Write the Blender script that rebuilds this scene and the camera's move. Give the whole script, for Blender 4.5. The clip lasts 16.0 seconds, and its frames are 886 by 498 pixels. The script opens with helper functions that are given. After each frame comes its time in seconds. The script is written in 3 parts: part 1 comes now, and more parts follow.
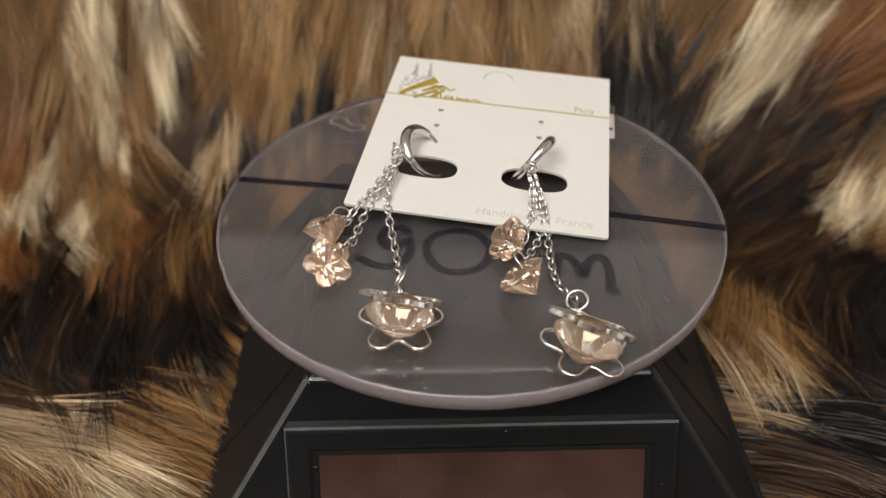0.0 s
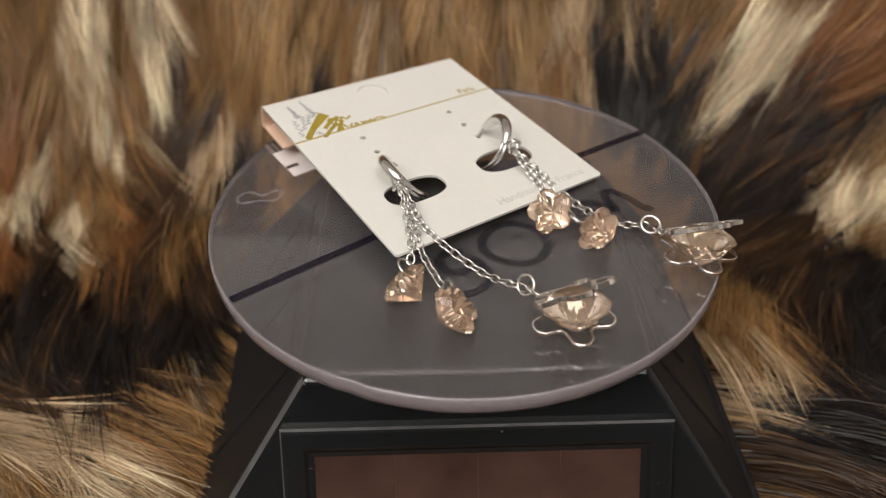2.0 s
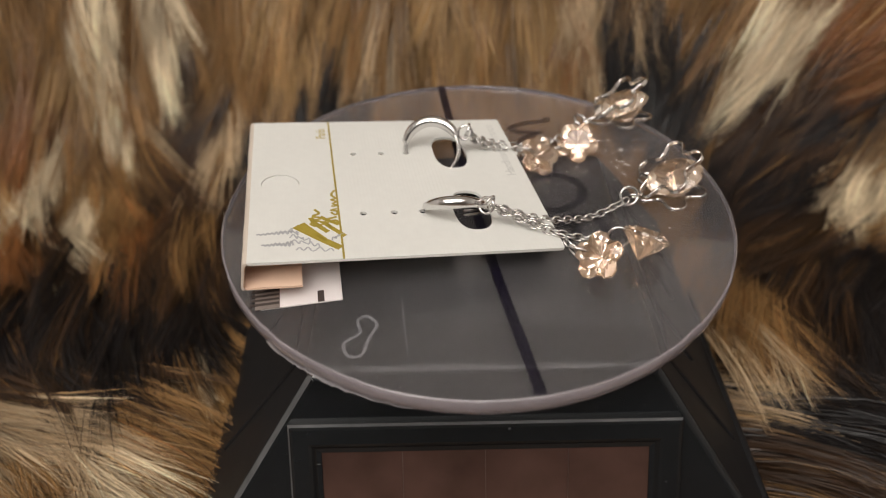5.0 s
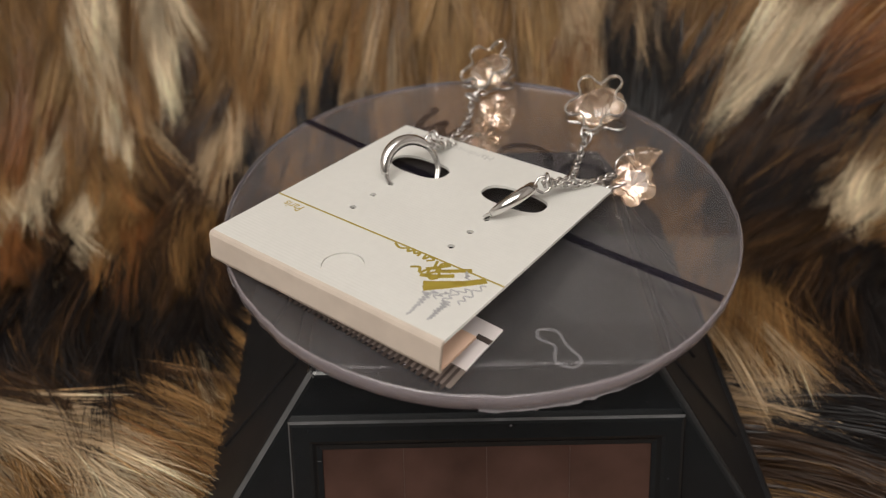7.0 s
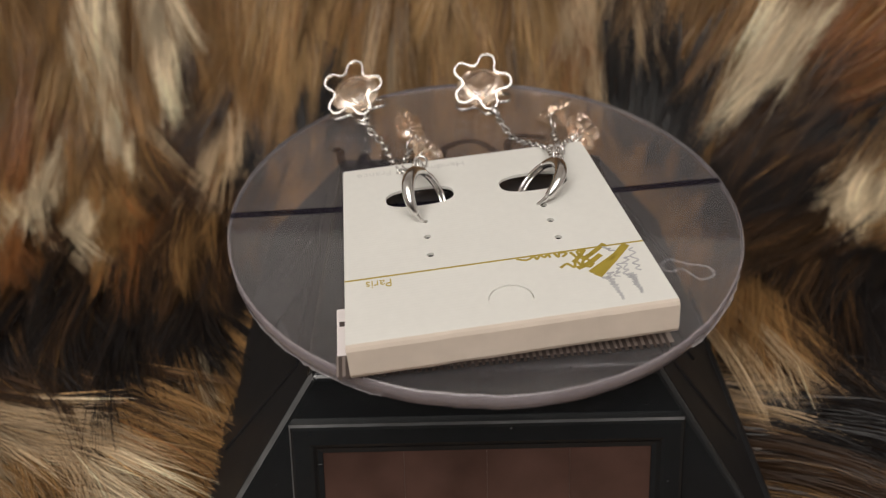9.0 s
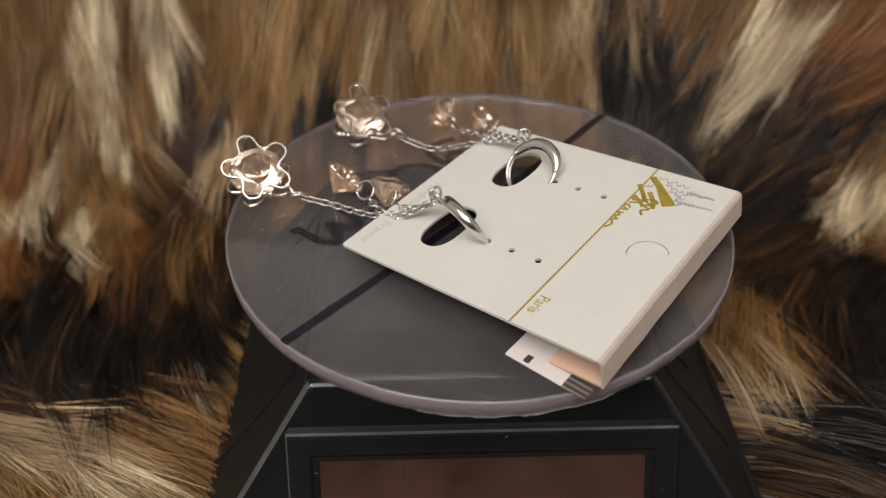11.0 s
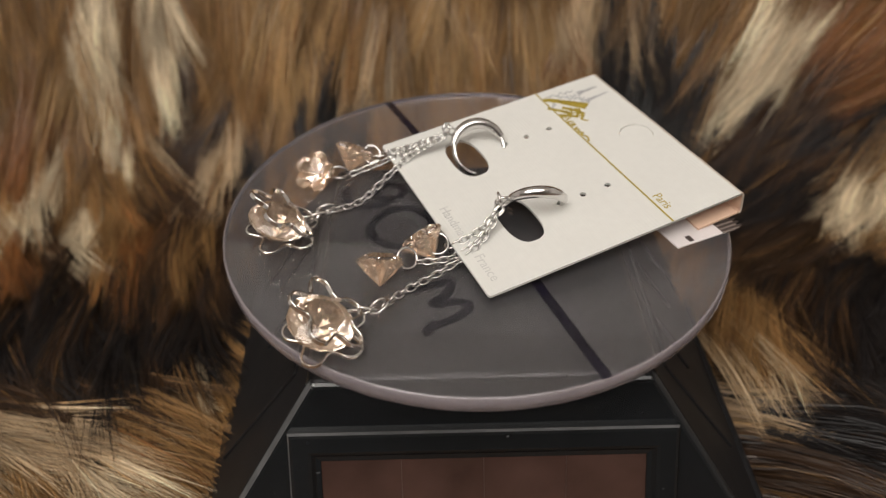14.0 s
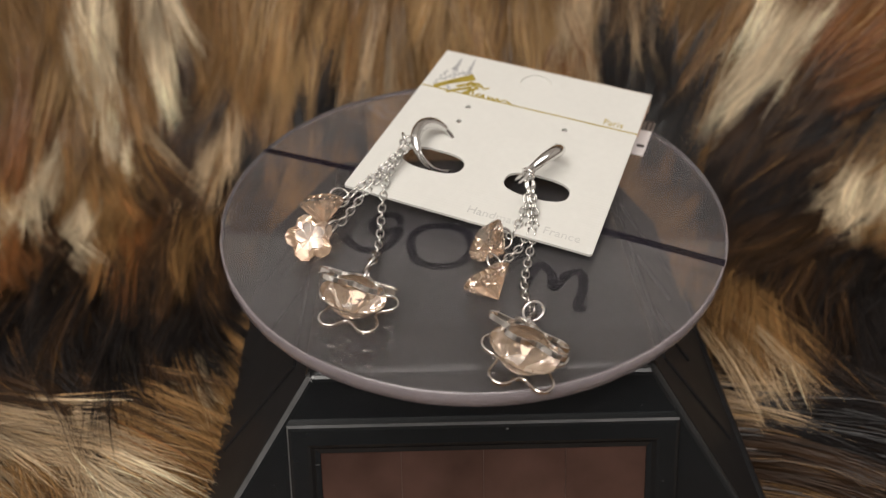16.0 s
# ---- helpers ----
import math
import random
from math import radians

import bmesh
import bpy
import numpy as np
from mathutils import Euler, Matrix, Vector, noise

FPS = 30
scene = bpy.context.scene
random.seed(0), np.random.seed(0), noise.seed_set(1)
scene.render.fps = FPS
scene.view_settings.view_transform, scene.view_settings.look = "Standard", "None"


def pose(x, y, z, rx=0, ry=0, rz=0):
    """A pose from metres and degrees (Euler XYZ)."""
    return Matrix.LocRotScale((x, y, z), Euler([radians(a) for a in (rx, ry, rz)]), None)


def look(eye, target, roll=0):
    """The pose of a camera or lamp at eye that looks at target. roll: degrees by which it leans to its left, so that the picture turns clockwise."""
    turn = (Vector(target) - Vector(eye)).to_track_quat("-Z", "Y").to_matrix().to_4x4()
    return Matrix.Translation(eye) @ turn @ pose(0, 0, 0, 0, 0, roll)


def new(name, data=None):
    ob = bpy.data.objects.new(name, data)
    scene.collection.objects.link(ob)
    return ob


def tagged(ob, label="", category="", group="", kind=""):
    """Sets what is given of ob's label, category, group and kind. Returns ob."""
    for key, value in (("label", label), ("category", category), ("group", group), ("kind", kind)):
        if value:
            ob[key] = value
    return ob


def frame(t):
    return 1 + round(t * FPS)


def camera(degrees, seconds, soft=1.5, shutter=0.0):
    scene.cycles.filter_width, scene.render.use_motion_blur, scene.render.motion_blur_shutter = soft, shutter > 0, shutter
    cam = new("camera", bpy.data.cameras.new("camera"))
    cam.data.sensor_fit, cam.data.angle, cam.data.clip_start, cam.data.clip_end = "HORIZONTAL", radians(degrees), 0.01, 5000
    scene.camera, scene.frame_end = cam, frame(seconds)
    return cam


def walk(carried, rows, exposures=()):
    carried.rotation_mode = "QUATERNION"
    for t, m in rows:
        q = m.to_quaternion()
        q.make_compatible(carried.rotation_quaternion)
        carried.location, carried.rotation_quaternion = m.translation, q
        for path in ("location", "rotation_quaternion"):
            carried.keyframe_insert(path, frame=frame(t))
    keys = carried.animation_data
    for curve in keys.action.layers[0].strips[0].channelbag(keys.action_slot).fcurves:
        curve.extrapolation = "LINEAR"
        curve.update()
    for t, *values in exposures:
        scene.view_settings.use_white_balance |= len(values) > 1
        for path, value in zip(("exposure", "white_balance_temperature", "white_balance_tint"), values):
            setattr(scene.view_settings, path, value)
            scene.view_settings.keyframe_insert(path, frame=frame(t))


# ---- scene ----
MM = 0.001

# camera: held by hand almost still above the front edge of a small turntable
cam = camera(62.43, 16.0, soft=1.1)
EYE = Vector((0, -0.10875, 0.07879))
YAW, PITCH, ROLL = -2.96, 39.61, -0.84
FORWARD = Vector((math.sin(radians(YAW)) * math.cos(radians(PITCH)),
                  math.cos(radians(YAW)) * math.cos(radians(PITCH)), -math.sin(radians(PITCH))))
cam.data.dof.use_dof, cam.data.dof.focus_distance, cam.data.dof.aperture_fstop = True, 0.115, 18
REST = look(EYE, EYE + FORWARD, ROLL)
# seconds, sway sideways, sway up (thousandths of a radian), lean, creep forward (tenths of a millimetre)
SWAY = """0 0 0 0 0; 0.5 -1.1 -1.5 0 3; 1 -3.5 0.7 -1.2 0; 1.5 -6.9 -1.9 -1.4 2; 2 -6.4 0.5 -3.4 2; 2.5 -5.9 -0.2 -2.9 2
3 0.2 4.2 -2.8 -1; 3.5 4.3 7.4 -2.3 -1; 4 4.7 3.5 -1.1 1; 6.5 4.8 -7.9 0.2 5; 7 6.2 -9 -0.3 9; 7.5 6 -10.1 0.1 8
8 6.7 -7.4 -2.7 7; 8.5 7.2 -6.5 -2.2 7; 9 6.1 -4.3 -2.5 4; 11.5 0.2 10.4 -1.5 -6; 12 0.7 11 -1.5 -5; 12.5 0.8 7.8 -1.5 -8
13 3.1 8.8 -0.9 -8; 13.5 2.3 7.6 -2.3 -8; 14 2.2 8.8 -2.7 -9; 14.5 4 4.6 -3.7 -3; 15 3.4 1.9 -4 -3; 15.5 3.5 0.4 -4.2 -2
16 1.8 -1.9 -2.3 -5"""


def sway_rows():
    rows = []
    for line in SWAY.replace("\n", ";").split(";"):
        t, a, b, c, d = (float(w) for w in line.split())
        turn = Euler((b * 1e-3, a * 1e-3, c * 1e-3)).to_matrix().to_4x4()
        rows.append((t, REST @ Matrix.Translation((0, 0, -d * 1e-4)) @ turn))
    return rows


walk(cam, sway_rows(), exposures=[(0, -0.05), (4, -0.05), (5.5, -0.18), (7, -0.25), (9, -0.28), (12, -0.3), (13.5, -0.24), (15, -0.14), (16, -0.1)])


def turn_angle(t):
    """Degrees the table has turned after t seconds: a slow, slightly slackening motor."""
    return 22.06 * t - 6.27 * (t / 16) ** 2


# ---- light: a room lit by a broad ceiling lamp and one added, unseen lamp to the side ----
world = bpy.data.worlds.new("room_light")
scene.world = world
world.use_nodes = True
world.node_tree.nodes["Background"].inputs[0].default_value = (1.0, 0.93, 0.84, 1)
world.node_tree.nodes["Background"].inputs[1].default_value = 0.3


def area(name, eye, target, size, watts, colour):
    data = bpy.data.lights.new(name, "AREA")
    data.shape, data.size, data.energy, data.color = "DISK", size, watts, colour
    ob = new(name, data)
    ob.matrix_world = look(eye, target)
    return ob


area("ceiling_light", (-0.05, -0.22, 0.80), (0, 0.38, 0.10), 0.95, 11.0, (1.0, 0.955, 0.905))
# added lamp out of view, brightening things from the left front
area("ceiling_light", (-0.30, -0.60, 0.66), (0, 0, 0), 0.35, 2.2, (1.0, 0.93, 0.84))


# ---- materials ----
def mat(name, colour, rough=0.5, metal=0.0, grain=0.0, scale=400.0, bump=0.0, spec=0.5, lint=0.0, **extra):
    """A principled material; grain mottles the colour at two sizes, bump gives fine relief."""
    m = bpy.data.materials.new(name)
    m.use_nodes = True
    nt = m.node_tree
    b = nt.nodes["Principled BSDF"]
    b.inputs["Base Color"].default_value = (*colour, 1)
    b.inputs["Roughness"].default_value = rough
    b.inputs["Metallic"].default_value = metal
    b.inputs["Specular IOR Level"].default_value = spec
    for key, value in extra.items():
        b.inputs[key.replace("_", " ")].default_value = value
    if grain or bump:
        tc = nt.nodes.new("ShaderNodeTexCoord")
        n1, n2 = nt.nodes.new("ShaderNodeTexNoise"), nt.nodes.new("ShaderNodeTexNoise")
        n1.inputs["Scale"].default_value, n2.inputs["Scale"].default_value = scale, scale * 0.13
        n1.inputs["Detail"].default_value = n2.inputs["Detail"].default_value = 6
        for n in (n1, n2):
            nt.links.new(tc.outputs["Object"], n.inputs["Vector"])
        if grain:
            add = nt.nodes.new("ShaderNodeMath")
            add.operation = "ADD"
            nt.links.new(n1.outputs[0], add.inputs[0])
            nt.links.new(n2.outputs[0], add.inputs[1])
            ramp = nt.nodes.new("ShaderNodeMapRange")
            ramp.inputs["From Min"].default_value, ramp.inputs["From Max"].default_value = 0.6, 1.4
            ramp.inputs["To Min"].default_value, ramp.inputs["To Max"].default_value = 1 - grain, 1 + grain
            nt.links.new(add.outputs[0], ramp.inputs[0])
            mul = nt.nodes.new("ShaderNodeVectorMath")
            mul.operation = "SCALE"
            mul.inputs[0].default_value = colour
            nt.links.new(ramp.outputs[0], mul.inputs["Scale"])
            nt.links.new(mul.outputs[0], b.inputs["Base Color"])
            if lint:  # pale dust specks
                n3 = nt.nodes.new("ShaderNodeTexNoise")
                n3.inputs["Scale"].default_value, n3.inputs["Detail"].default_value = 900, 1
                cut = nt.nodes.new("ShaderNodeMapRange")
                cut.inputs["From Min"].default_value, cut.inputs["From Max"].default_value = 0.77, 0.82
                cut.inputs["To Max"].default_value = lint
                add2 = nt.nodes.new("ShaderNodeVectorMath")
                nt.links.new(tc.outputs["Object"], n3.inputs["Vector"])
                nt.links.new(n3.outputs[0], cut.inputs[0])
                nt.links.new(mul.outputs[0], add2.inputs[0])
                nt.links.new(cut.outputs[0], add2.inputs[1])
                nt.links.new(add2.outputs[0], b.inputs["Base Color"])
            rr = nt.nodes.new("ShaderNodeMapRange")
            rr.inputs["To Min"].default_value, rr.inputs["To Max"].default_value = rough * 0.8, min(1, rough * 1.25)
            nt.links.new(n2.outputs[0], rr.inputs[0])
            nt.links.new(rr.outputs[0], b.inputs["Roughness"])
        if bump:
            bp = nt.nodes.new("ShaderNodeBump")
            bp.inputs["Strength"].default_value, bp.inputs["Distance"].default_value = bump, 0.0001
            nt.links.new(n1.outputs[0], bp.inputs["Height"])
            nt.links.new(bp.outputs[0], b.inputs["Normal"])
    return m


def fur_material():
    m = bpy.data.materials.new("fur")
    m.use_nodes = True
    nt = m.node_tree
    b = nt.nodes["Principled BSDF"]
    at = nt.nodes.new("ShaderNodeVertexColor")
    at.layer_name = "pigment_root_shade"
    nt.links.new(at.outputs["Color"], b.inputs["Base Color"])
    b.inputs["Roughness"].default_value = 0.42
    b.inputs["Specular IOR Level"].default_value = 0.35
    return m


def card_material():
    """Cream board with a fine laid rib across it."""
    m = mat("cream_board", (0.665, 0.655, 0.62), 0.75, grain=0.03, scale=700)
    nt = m.node_tree
    b = nt.nodes["Principled BSDF"]
    tc = nt.nodes.new("ShaderNodeTexCoord")
    wave = nt.nodes.new("ShaderNodeTexWave")
    wave.bands_direction = "Y"
    wave.inputs["Scale"].default_value, wave.inputs["Distortion"].default_value = 480, 1.2
    wave.inputs["Detail"].default_value = 2
    bp = nt.nodes.new("ShaderNodeBump")
    bp.inputs["Strength"].default_value, bp.inputs["Distance"].default_value = 0.13, 0.0001
    nt.links.new(tc.outputs["Object"], wave.inputs["Vector"])
    nt.links.new(wave.outputs[0], bp.inputs["Height"])
    nt.links.new(bp.outputs[0], b.inputs["Normal"])
    return m


def acrylic_material():
    """Clear acrylic with a faint smoky tint, dust and hairline scratches, and a pale veil painted for the reflected
    room.
    """
    m = bpy.data.materials.new("clear_acrylic")
    m.use_nodes = True
    nt = m.node_tree
    b = nt.nodes["Principled BSDF"]
    b.inputs["Base Color"].default_value = (0.93, 0.91, 0.93, 1)
    b.inputs["Roughness"].default_value = 0.02
    b.inputs["IOR"].default_value = 1.49
    b.inputs["Transmission Weight"].default_value = 1.0
    # diffuse layer shared by the dust specks and the painted reflection
    dust = nt.nodes.new("ShaderNodeBsdfDiffuse")
    dust.inputs["Color"].default_value = (0.60, 0.58, 0.60, 1)
    tc = nt.nodes.new("ShaderNodeTexCoord")
    n1, n2 = nt.nodes.new("ShaderNodeTexNoise"), nt.nodes.new("ShaderNodeTexNoise")
    n1.inputs["Scale"].default_value, n2.inputs["Scale"].default_value = 45, 350
    n1.inputs["Detail"].default_value = 5
    for n in (n1, n2):
        nt.links.new(tc.outputs["Object"], n.inputs["Vector"])
    speck = nt.nodes.new("ShaderNodeMapRange")
    speck.inputs["From Min"].default_value, speck.inputs["From Max"].default_value = 0.82, 0.84
    speck.inputs["To Max"].default_value = 0.35
    nt.links.new(n2.outputs[0], speck.inputs[0])
    # pale veil over the whole disc, standing in for the room's reflection
    reflection_veil = nt.nodes.new("ShaderNodeMapRange")
    reflection_veil.inputs["From Min"].default_value, reflection_veil.inputs["From Max"].default_value = 0.3, 0.8
    reflection_veil.inputs["To Min"].default_value, reflection_veil.inputs["To Max"].default_value = 0.050, 0.085
    nt.links.new(n1.outputs[0], reflection_veil.inputs[0])
    add = nt.nodes.new("ShaderNodeMath")
    add.operation = "ADD"
    nt.links.new(speck.outputs[0], add.inputs[0])
    nt.links.new(reflection_veil.outputs[0], add.inputs[1])
    mix = nt.nodes.new("ShaderNodeMixShader")
    nt.links.new(add.outputs[0], mix.inputs[0])
    nt.links.new(b.outputs[0], mix.inputs[1])
    nt.links.new(dust.outputs[0], mix.inputs[2])
    nt.links.new(mix.outputs[0], nt.nodes["Material Output"].inputs[0])
    return m


def cell_material():
    """Maroon-brown solar cells under glossy film, with faint cell strips."""
    m = mat("solar_cell", (0.054, 0.029, 0.023), 0.16, grain=0.5, scale=120, spec=0.5)
    m.node_tree.nodes["Principled BSDF"].inputs["Coat Weight"].default_value = 0.5
    m.node_tree.nodes["Principled BSDF"].inputs["Coat Roughness"].default_value = 0.08
    return m


FUR = fur_material()
HIDE = mat("fur_backing", (0.05, 0.03, 0.018), 0.95, grain=0.4, scale=500)
BOARD = card_material()
# worn fold; the shading of its upright face is mixed into the colour
FOLD = mat("worn_shaded_fold", (0.54, 0.465, 0.395), 0.8, grain=0.10, scale=260, bump=0.3)
INNER = mat("board_inside", (0.78, 0.54, 0.40), 0.85, grain=0.05, scale=500)
LABEL = mat("white_sticker", (0.76, 0.70, 0.69), 0.5, grain=0.03, scale=300)
GOLD = mat("gold_ink", (0.42, 0.32, 0.05), 0.42, metal=0.25, grain=0.12, scale=900)
SILVER_INK = mat("silver_ink", (0.42, 0.42, 0.43), 0.45, metal=0.2, grain=0.2, scale=1500)
PALE_INK = mat("blind_stamp", (0.52, 0.51, 0.49), 0.6, grain=0.15, scale=900)
# white sticker colour darkened to the shade below the card
SHADED_LABEL = mat("shaded_label", (0.20, 0.165, 0.145), 0.55, grain=0.08, scale=500)
BROWN_INK = mat("barcode_ink", (0.055, 0.04, 0.035), 0.6, grain=0.1, scale=900)
MARKER = mat("marker_ink", (0.008, 0.006, 0.016), 0.3, grain=0.5, scale=500, Alpha=0.62)
# ink made more transparent in place of the gloss reflected over the writing
FAINT_MARKER = mat("reflection_faded_marker", (0.008, 0.006, 0.016), 0.3, grain=0.6, scale=350, Alpha=0.27)
STEEL = mat("silver_metal", (0.74, 0.73, 0.72), 0.21, metal=1.0, grain=0.04, scale=400)
CHAIN = mat("chain_metal", (0.70, 0.69, 0.67), 0.2, metal=1.0, grain=0.1, scale=500)
WIRE = mat("silver_wire", (0.80, 0.785, 0.76), 0.18, metal=1.0, grain=0.06, scale=600)
PLASTIC = mat("black_plastic", (0.009, 0.010, 0.011), 0.19, grain=0.25, scale=300, bump=0.03, spec=0.42, lint=0.09)
MATT = mat("black_plastic_matt", (0.010, 0.010, 0.011), 0.5, grain=0.2, scale=400, bump=0.05, spec=0.22)
# grey plastic with the edge highlight put into its colour
EDGE_GLINT = mat("plastic_edge_glint", (0.065, 0.065, 0.067), 0.4, grain=0.5, scale=220)
ACRYLIC = acrylic_material()
RIM = mat("sawn_acrylic_edge", (0.62, 0.55, 0.59), 0.24, grain=0.10, scale=250, bump=0.2,
          Transmission_Weight=0.72, IOR=1.49)
SCRATCH = mat("scratched_acrylic", (0.55, 0.53, 0.56), 0.6, grain=0.1, scale=900, Alpha=0.13)
FILM = mat("clear_film", (0.70, 0.66, 0.68), 0.2, Transmission_Weight=0.6, Alpha=0.4)
CELL_LINE = mat("cell_joint", (0.045, 0.028, 0.024), 0.3)
CELL = cell_material()
CRYSTAL = mat("champagne_crystal", (1.0, 0.965, 0.92), 0.0, Transmission_Weight=1.0, IOR=1.6)
PAVILION = mat("champagne_crystal_back", (1.0, 0.77, 0.585), 0.02, metal=0.22, Transmission_Weight=0.7, IOR=1.6, grain=0.10, scale=500)
PAINT = mat("wall_paint", (0.80, 0.78, 0.76), 0.9, grain=0.04, scale=8)
CEIL = mat("ceiling_paint", (0.80, 0.78, 0.74), 0.95, grain=0.03, scale=8)
# wall colour darkened so that glossy parts reflect an unlit room side
DIM = mat("unlit_wall_paint", (0.40, 0.40, 0.41), 0.9, grain=0.04, scale=8)
TABLE = mat("table_wood", (0.16, 0.09, 0.05), 0.5, grain=0.3, scale=40)


# ---- mesh helpers ----
def part(name, bm, material, parent=None, label="", smooth=False):
    me = bpy.data.meshes.new(name)
    bm.to_mesh(me)
    bm.free()
    me.materials.append(material)
    if smooth:
        me.polygons.foreach_set("use_smooth", [True] * len(me.polygons))
    ob = new(name, me)
    if parent:
        ob.parent = parent
    if label:
        ob["label"] = label
    return ob


def box(bm, lo, hi, m=None):
    v = [bm.verts.new((x, y, z)) for z in (lo[2], hi[2]) for y in (lo[1], hi[1]) for x in (lo[0], hi[0])]
    for f in ((0, 2, 3, 1), (4, 5, 7, 6), (0, 1, 5, 4), (2, 6, 7, 3), (0, 4, 6, 2), (1, 3, 7, 5)):
        bm.faces.new([v[i] for i in f])
    if m:
        bmesh.ops.transform(bm, matrix=m, verts=v)
    return v


def soften(bm, width, segments=2):
    bmesh.ops.bevel(bm, geom=bm.edges[:], offset=width, segments=segments, affect="EDGES", profile=0.5)
    return bm


def sweep(bm, path, radius, sides=8, closed=False, flat=None):
    """A round wire along points; flat=(width, height) makes a ribbon with height along z instead."""
    path = [Vector(p) for p in path]
    n = len(path)
    rings = []
    ref = None
    for i, p in enumerate(path):
        if closed:
            d = path[(i + 1) % n] - path[i - 1]
        else:
            d = path[min(i + 1, n - 1)] - path[max(i - 1, 0)]
        d.normalize()
        if flat:
            side, up = d.cross(Vector((0, 0, 1))).normalized(), Vector((0, 0, 1))
            ring = [p + side * (a * flat[0] / 2) + up * (b * flat[1] / 2) for a, b in
                    ((-1, -0.8), (-0.6, -1), (0.6, -1), (1, -0.8), (1, 0.8), (0.6, 1), (-0.6, 1), (-1, 0.8))]
        else:
            if ref is None:
                ref = d.orthogonal().normalized()
            ref = (ref - d * ref.dot(d)).normalized()
            other = d.cross(ref)
            r = radius(i / max(1, n - 1)) if callable(radius) else radius
            ring = [p + (ref * math.cos(a) + other * math.sin(a)) * r for a in
                    (2 * math.pi * k / sides for k in range(sides))]
        rings.append([bm.verts.new(q) for q in ring])
    k = len(rings[0])
    for i in range(n if closed else n - 1):
        a, b = rings[i], rings[(i + 1) % n]
        shift = 0
        if closed and i == n - 1 and not flat:
            shift = min(range(k), key=lambda s: (a[0].co - b[s].co).length)
        for j in range(k):
            bm.faces.new((a[j], a[(j + 1) % k], b[(j + 1 + shift) % k], b[(j + shift) % k]))
    if not closed:
        bm.faces.new(rings[0][::-1])
        bm.faces.new(rings[-1])
    bmesh.ops.recalc_face_normals(bm, faces=bm.faces[:])
    return bm


def spline(points, steps):
    """Smooth curve through points."""
    p = [Vector(q) for q in points]
    p = [p[0] * 2 - p[1], *p, p[-1] * 2 - p[-2]]
    out = []
    for i in range(1, len(p) - 2):
        for s in range(steps):
            t = s / steps
            out.append(0.5 * ((2 * p[i]) + (p[i + 1] - p[i - 1]) * t + (2 * p[i - 1] - 5 * p[i] + 4 * p[i + 1] - p[i + 2]) * t * t
                              + (3 * p[i] - p[i - 1] - 3 * p[i + 1] + p[i + 2]) * t ** 3))
    return out + [p[-2]]


def outline(name, loops, thick, material, parent, label="", bevel=0.0):
    """A flat plate from closed outlines (inner ones become holes), thick along z, centred on z = 0."""
    cu = bpy.data.curves.new(name, "CURVE")
    cu.dimensions, cu.fill_mode, cu.extrude, cu.bevel_depth = "2D", "BOTH", thick / 2 - bevel, bevel
    for loop in loops:
        sp = cu.splines.new("POLY")
        sp.points.add(len(loop) - 1)
        for q, (x, y) in zip(sp.points, loop):
            q.co = (x, y, 0, 1)
        sp.use_cyclic_u = True
    return baked(name, cu, material, parent, label)


def baked(name, cu, material, parent, label=""):
    """Turn a curve or text into a plain mesh object."""
    tmp = bpy.data.objects.new("tmp", cu)
    me = bpy.data.meshes.new_from_object(tmp)
    bpy.data.objects.remove(tmp)
    me.name = name
    me.materials.clear()
    me.materials.append(material)
    ob = new(name, me)
    ob.parent = parent
    if label:
        ob["label"] = label
    return ob


def lettering(name, words, size, m, material, parent, label="", slant=0.0, width=None):
    cu = bpy.data.curves.new(name, "FONT")
    cu.body, cu.size, cu.extrude, cu.shear, cu.resolution_u = words, size, 0.00002, slant, 3
    ob = baked(name, cu, material, parent, label)
    if width:
        xs = [v.co.x for v in ob.data.vertices]
        k = width / (max(xs) - min(xs))
        ob.data.transform(Matrix.Diagonal((k, 1, 1, 1)))
    ob.data.transform(m)
    return ob


def oval(cx, cy, rx, ry, n=24, p=2.0):
    out = []
    for k in range(n):
        c, s = math.cos(2 * math.pi * k / n), math.sin(2 * math.pi * k / n)
        out.append((cx + rx * math.copysign(abs(c) ** (2 / p), c), cy + ry * math.copysign(abs(s) ** (2 / p), s)))
    return out


def frame_of(origin, ex, ey):
    """Matrix with its origin and x and y axes as given."""
    ex = Vector(ex).normalized()
    ez = ex.cross(Vector(ey)).normalized()
    ey = ez.cross(ex)
    m = Matrix((ex, ey, ez)).transposed().to_4x4()
    m.translation = origin
    return m


def tilted(origin, normal, toward=(1, 0, 0)):
    """Matrix whose z axis is the normal."""
    z = Vector(normal).normalized()
    x = (Vector(toward) - z * Vector(toward).dot(z)).normalized()
    return frame_of(origin, x, z.cross(x))


def thing(name, origin, label, category, group=""):
    ob = new(name)
    ob.empty_display_size = 0.005
    ob.location = origin
    return tagged(ob, label, category, group)


# ---- setting: table under the fur and a plain room around ----
TABLE_Z = -0.05


def slab(name, lo, hi, material, label):
    bm = bmesh.new()
    box(bm, lo, hi)
    return tagged(part(name, bm, material), label, name.split("_")[0], kind="structure")


slab("floor", (-0.8, -2.0, TABLE_Z - 0.04), (0.8, 0.8, TABLE_Z - 0.006), TABLE, "dark brown surface under the fur throw")
slab("wall_north", (-0.8, 0.8, TABLE_Z - 0.04), (0.8, 0.85, 0.85), PAINT, "plain warm white painted room wall")
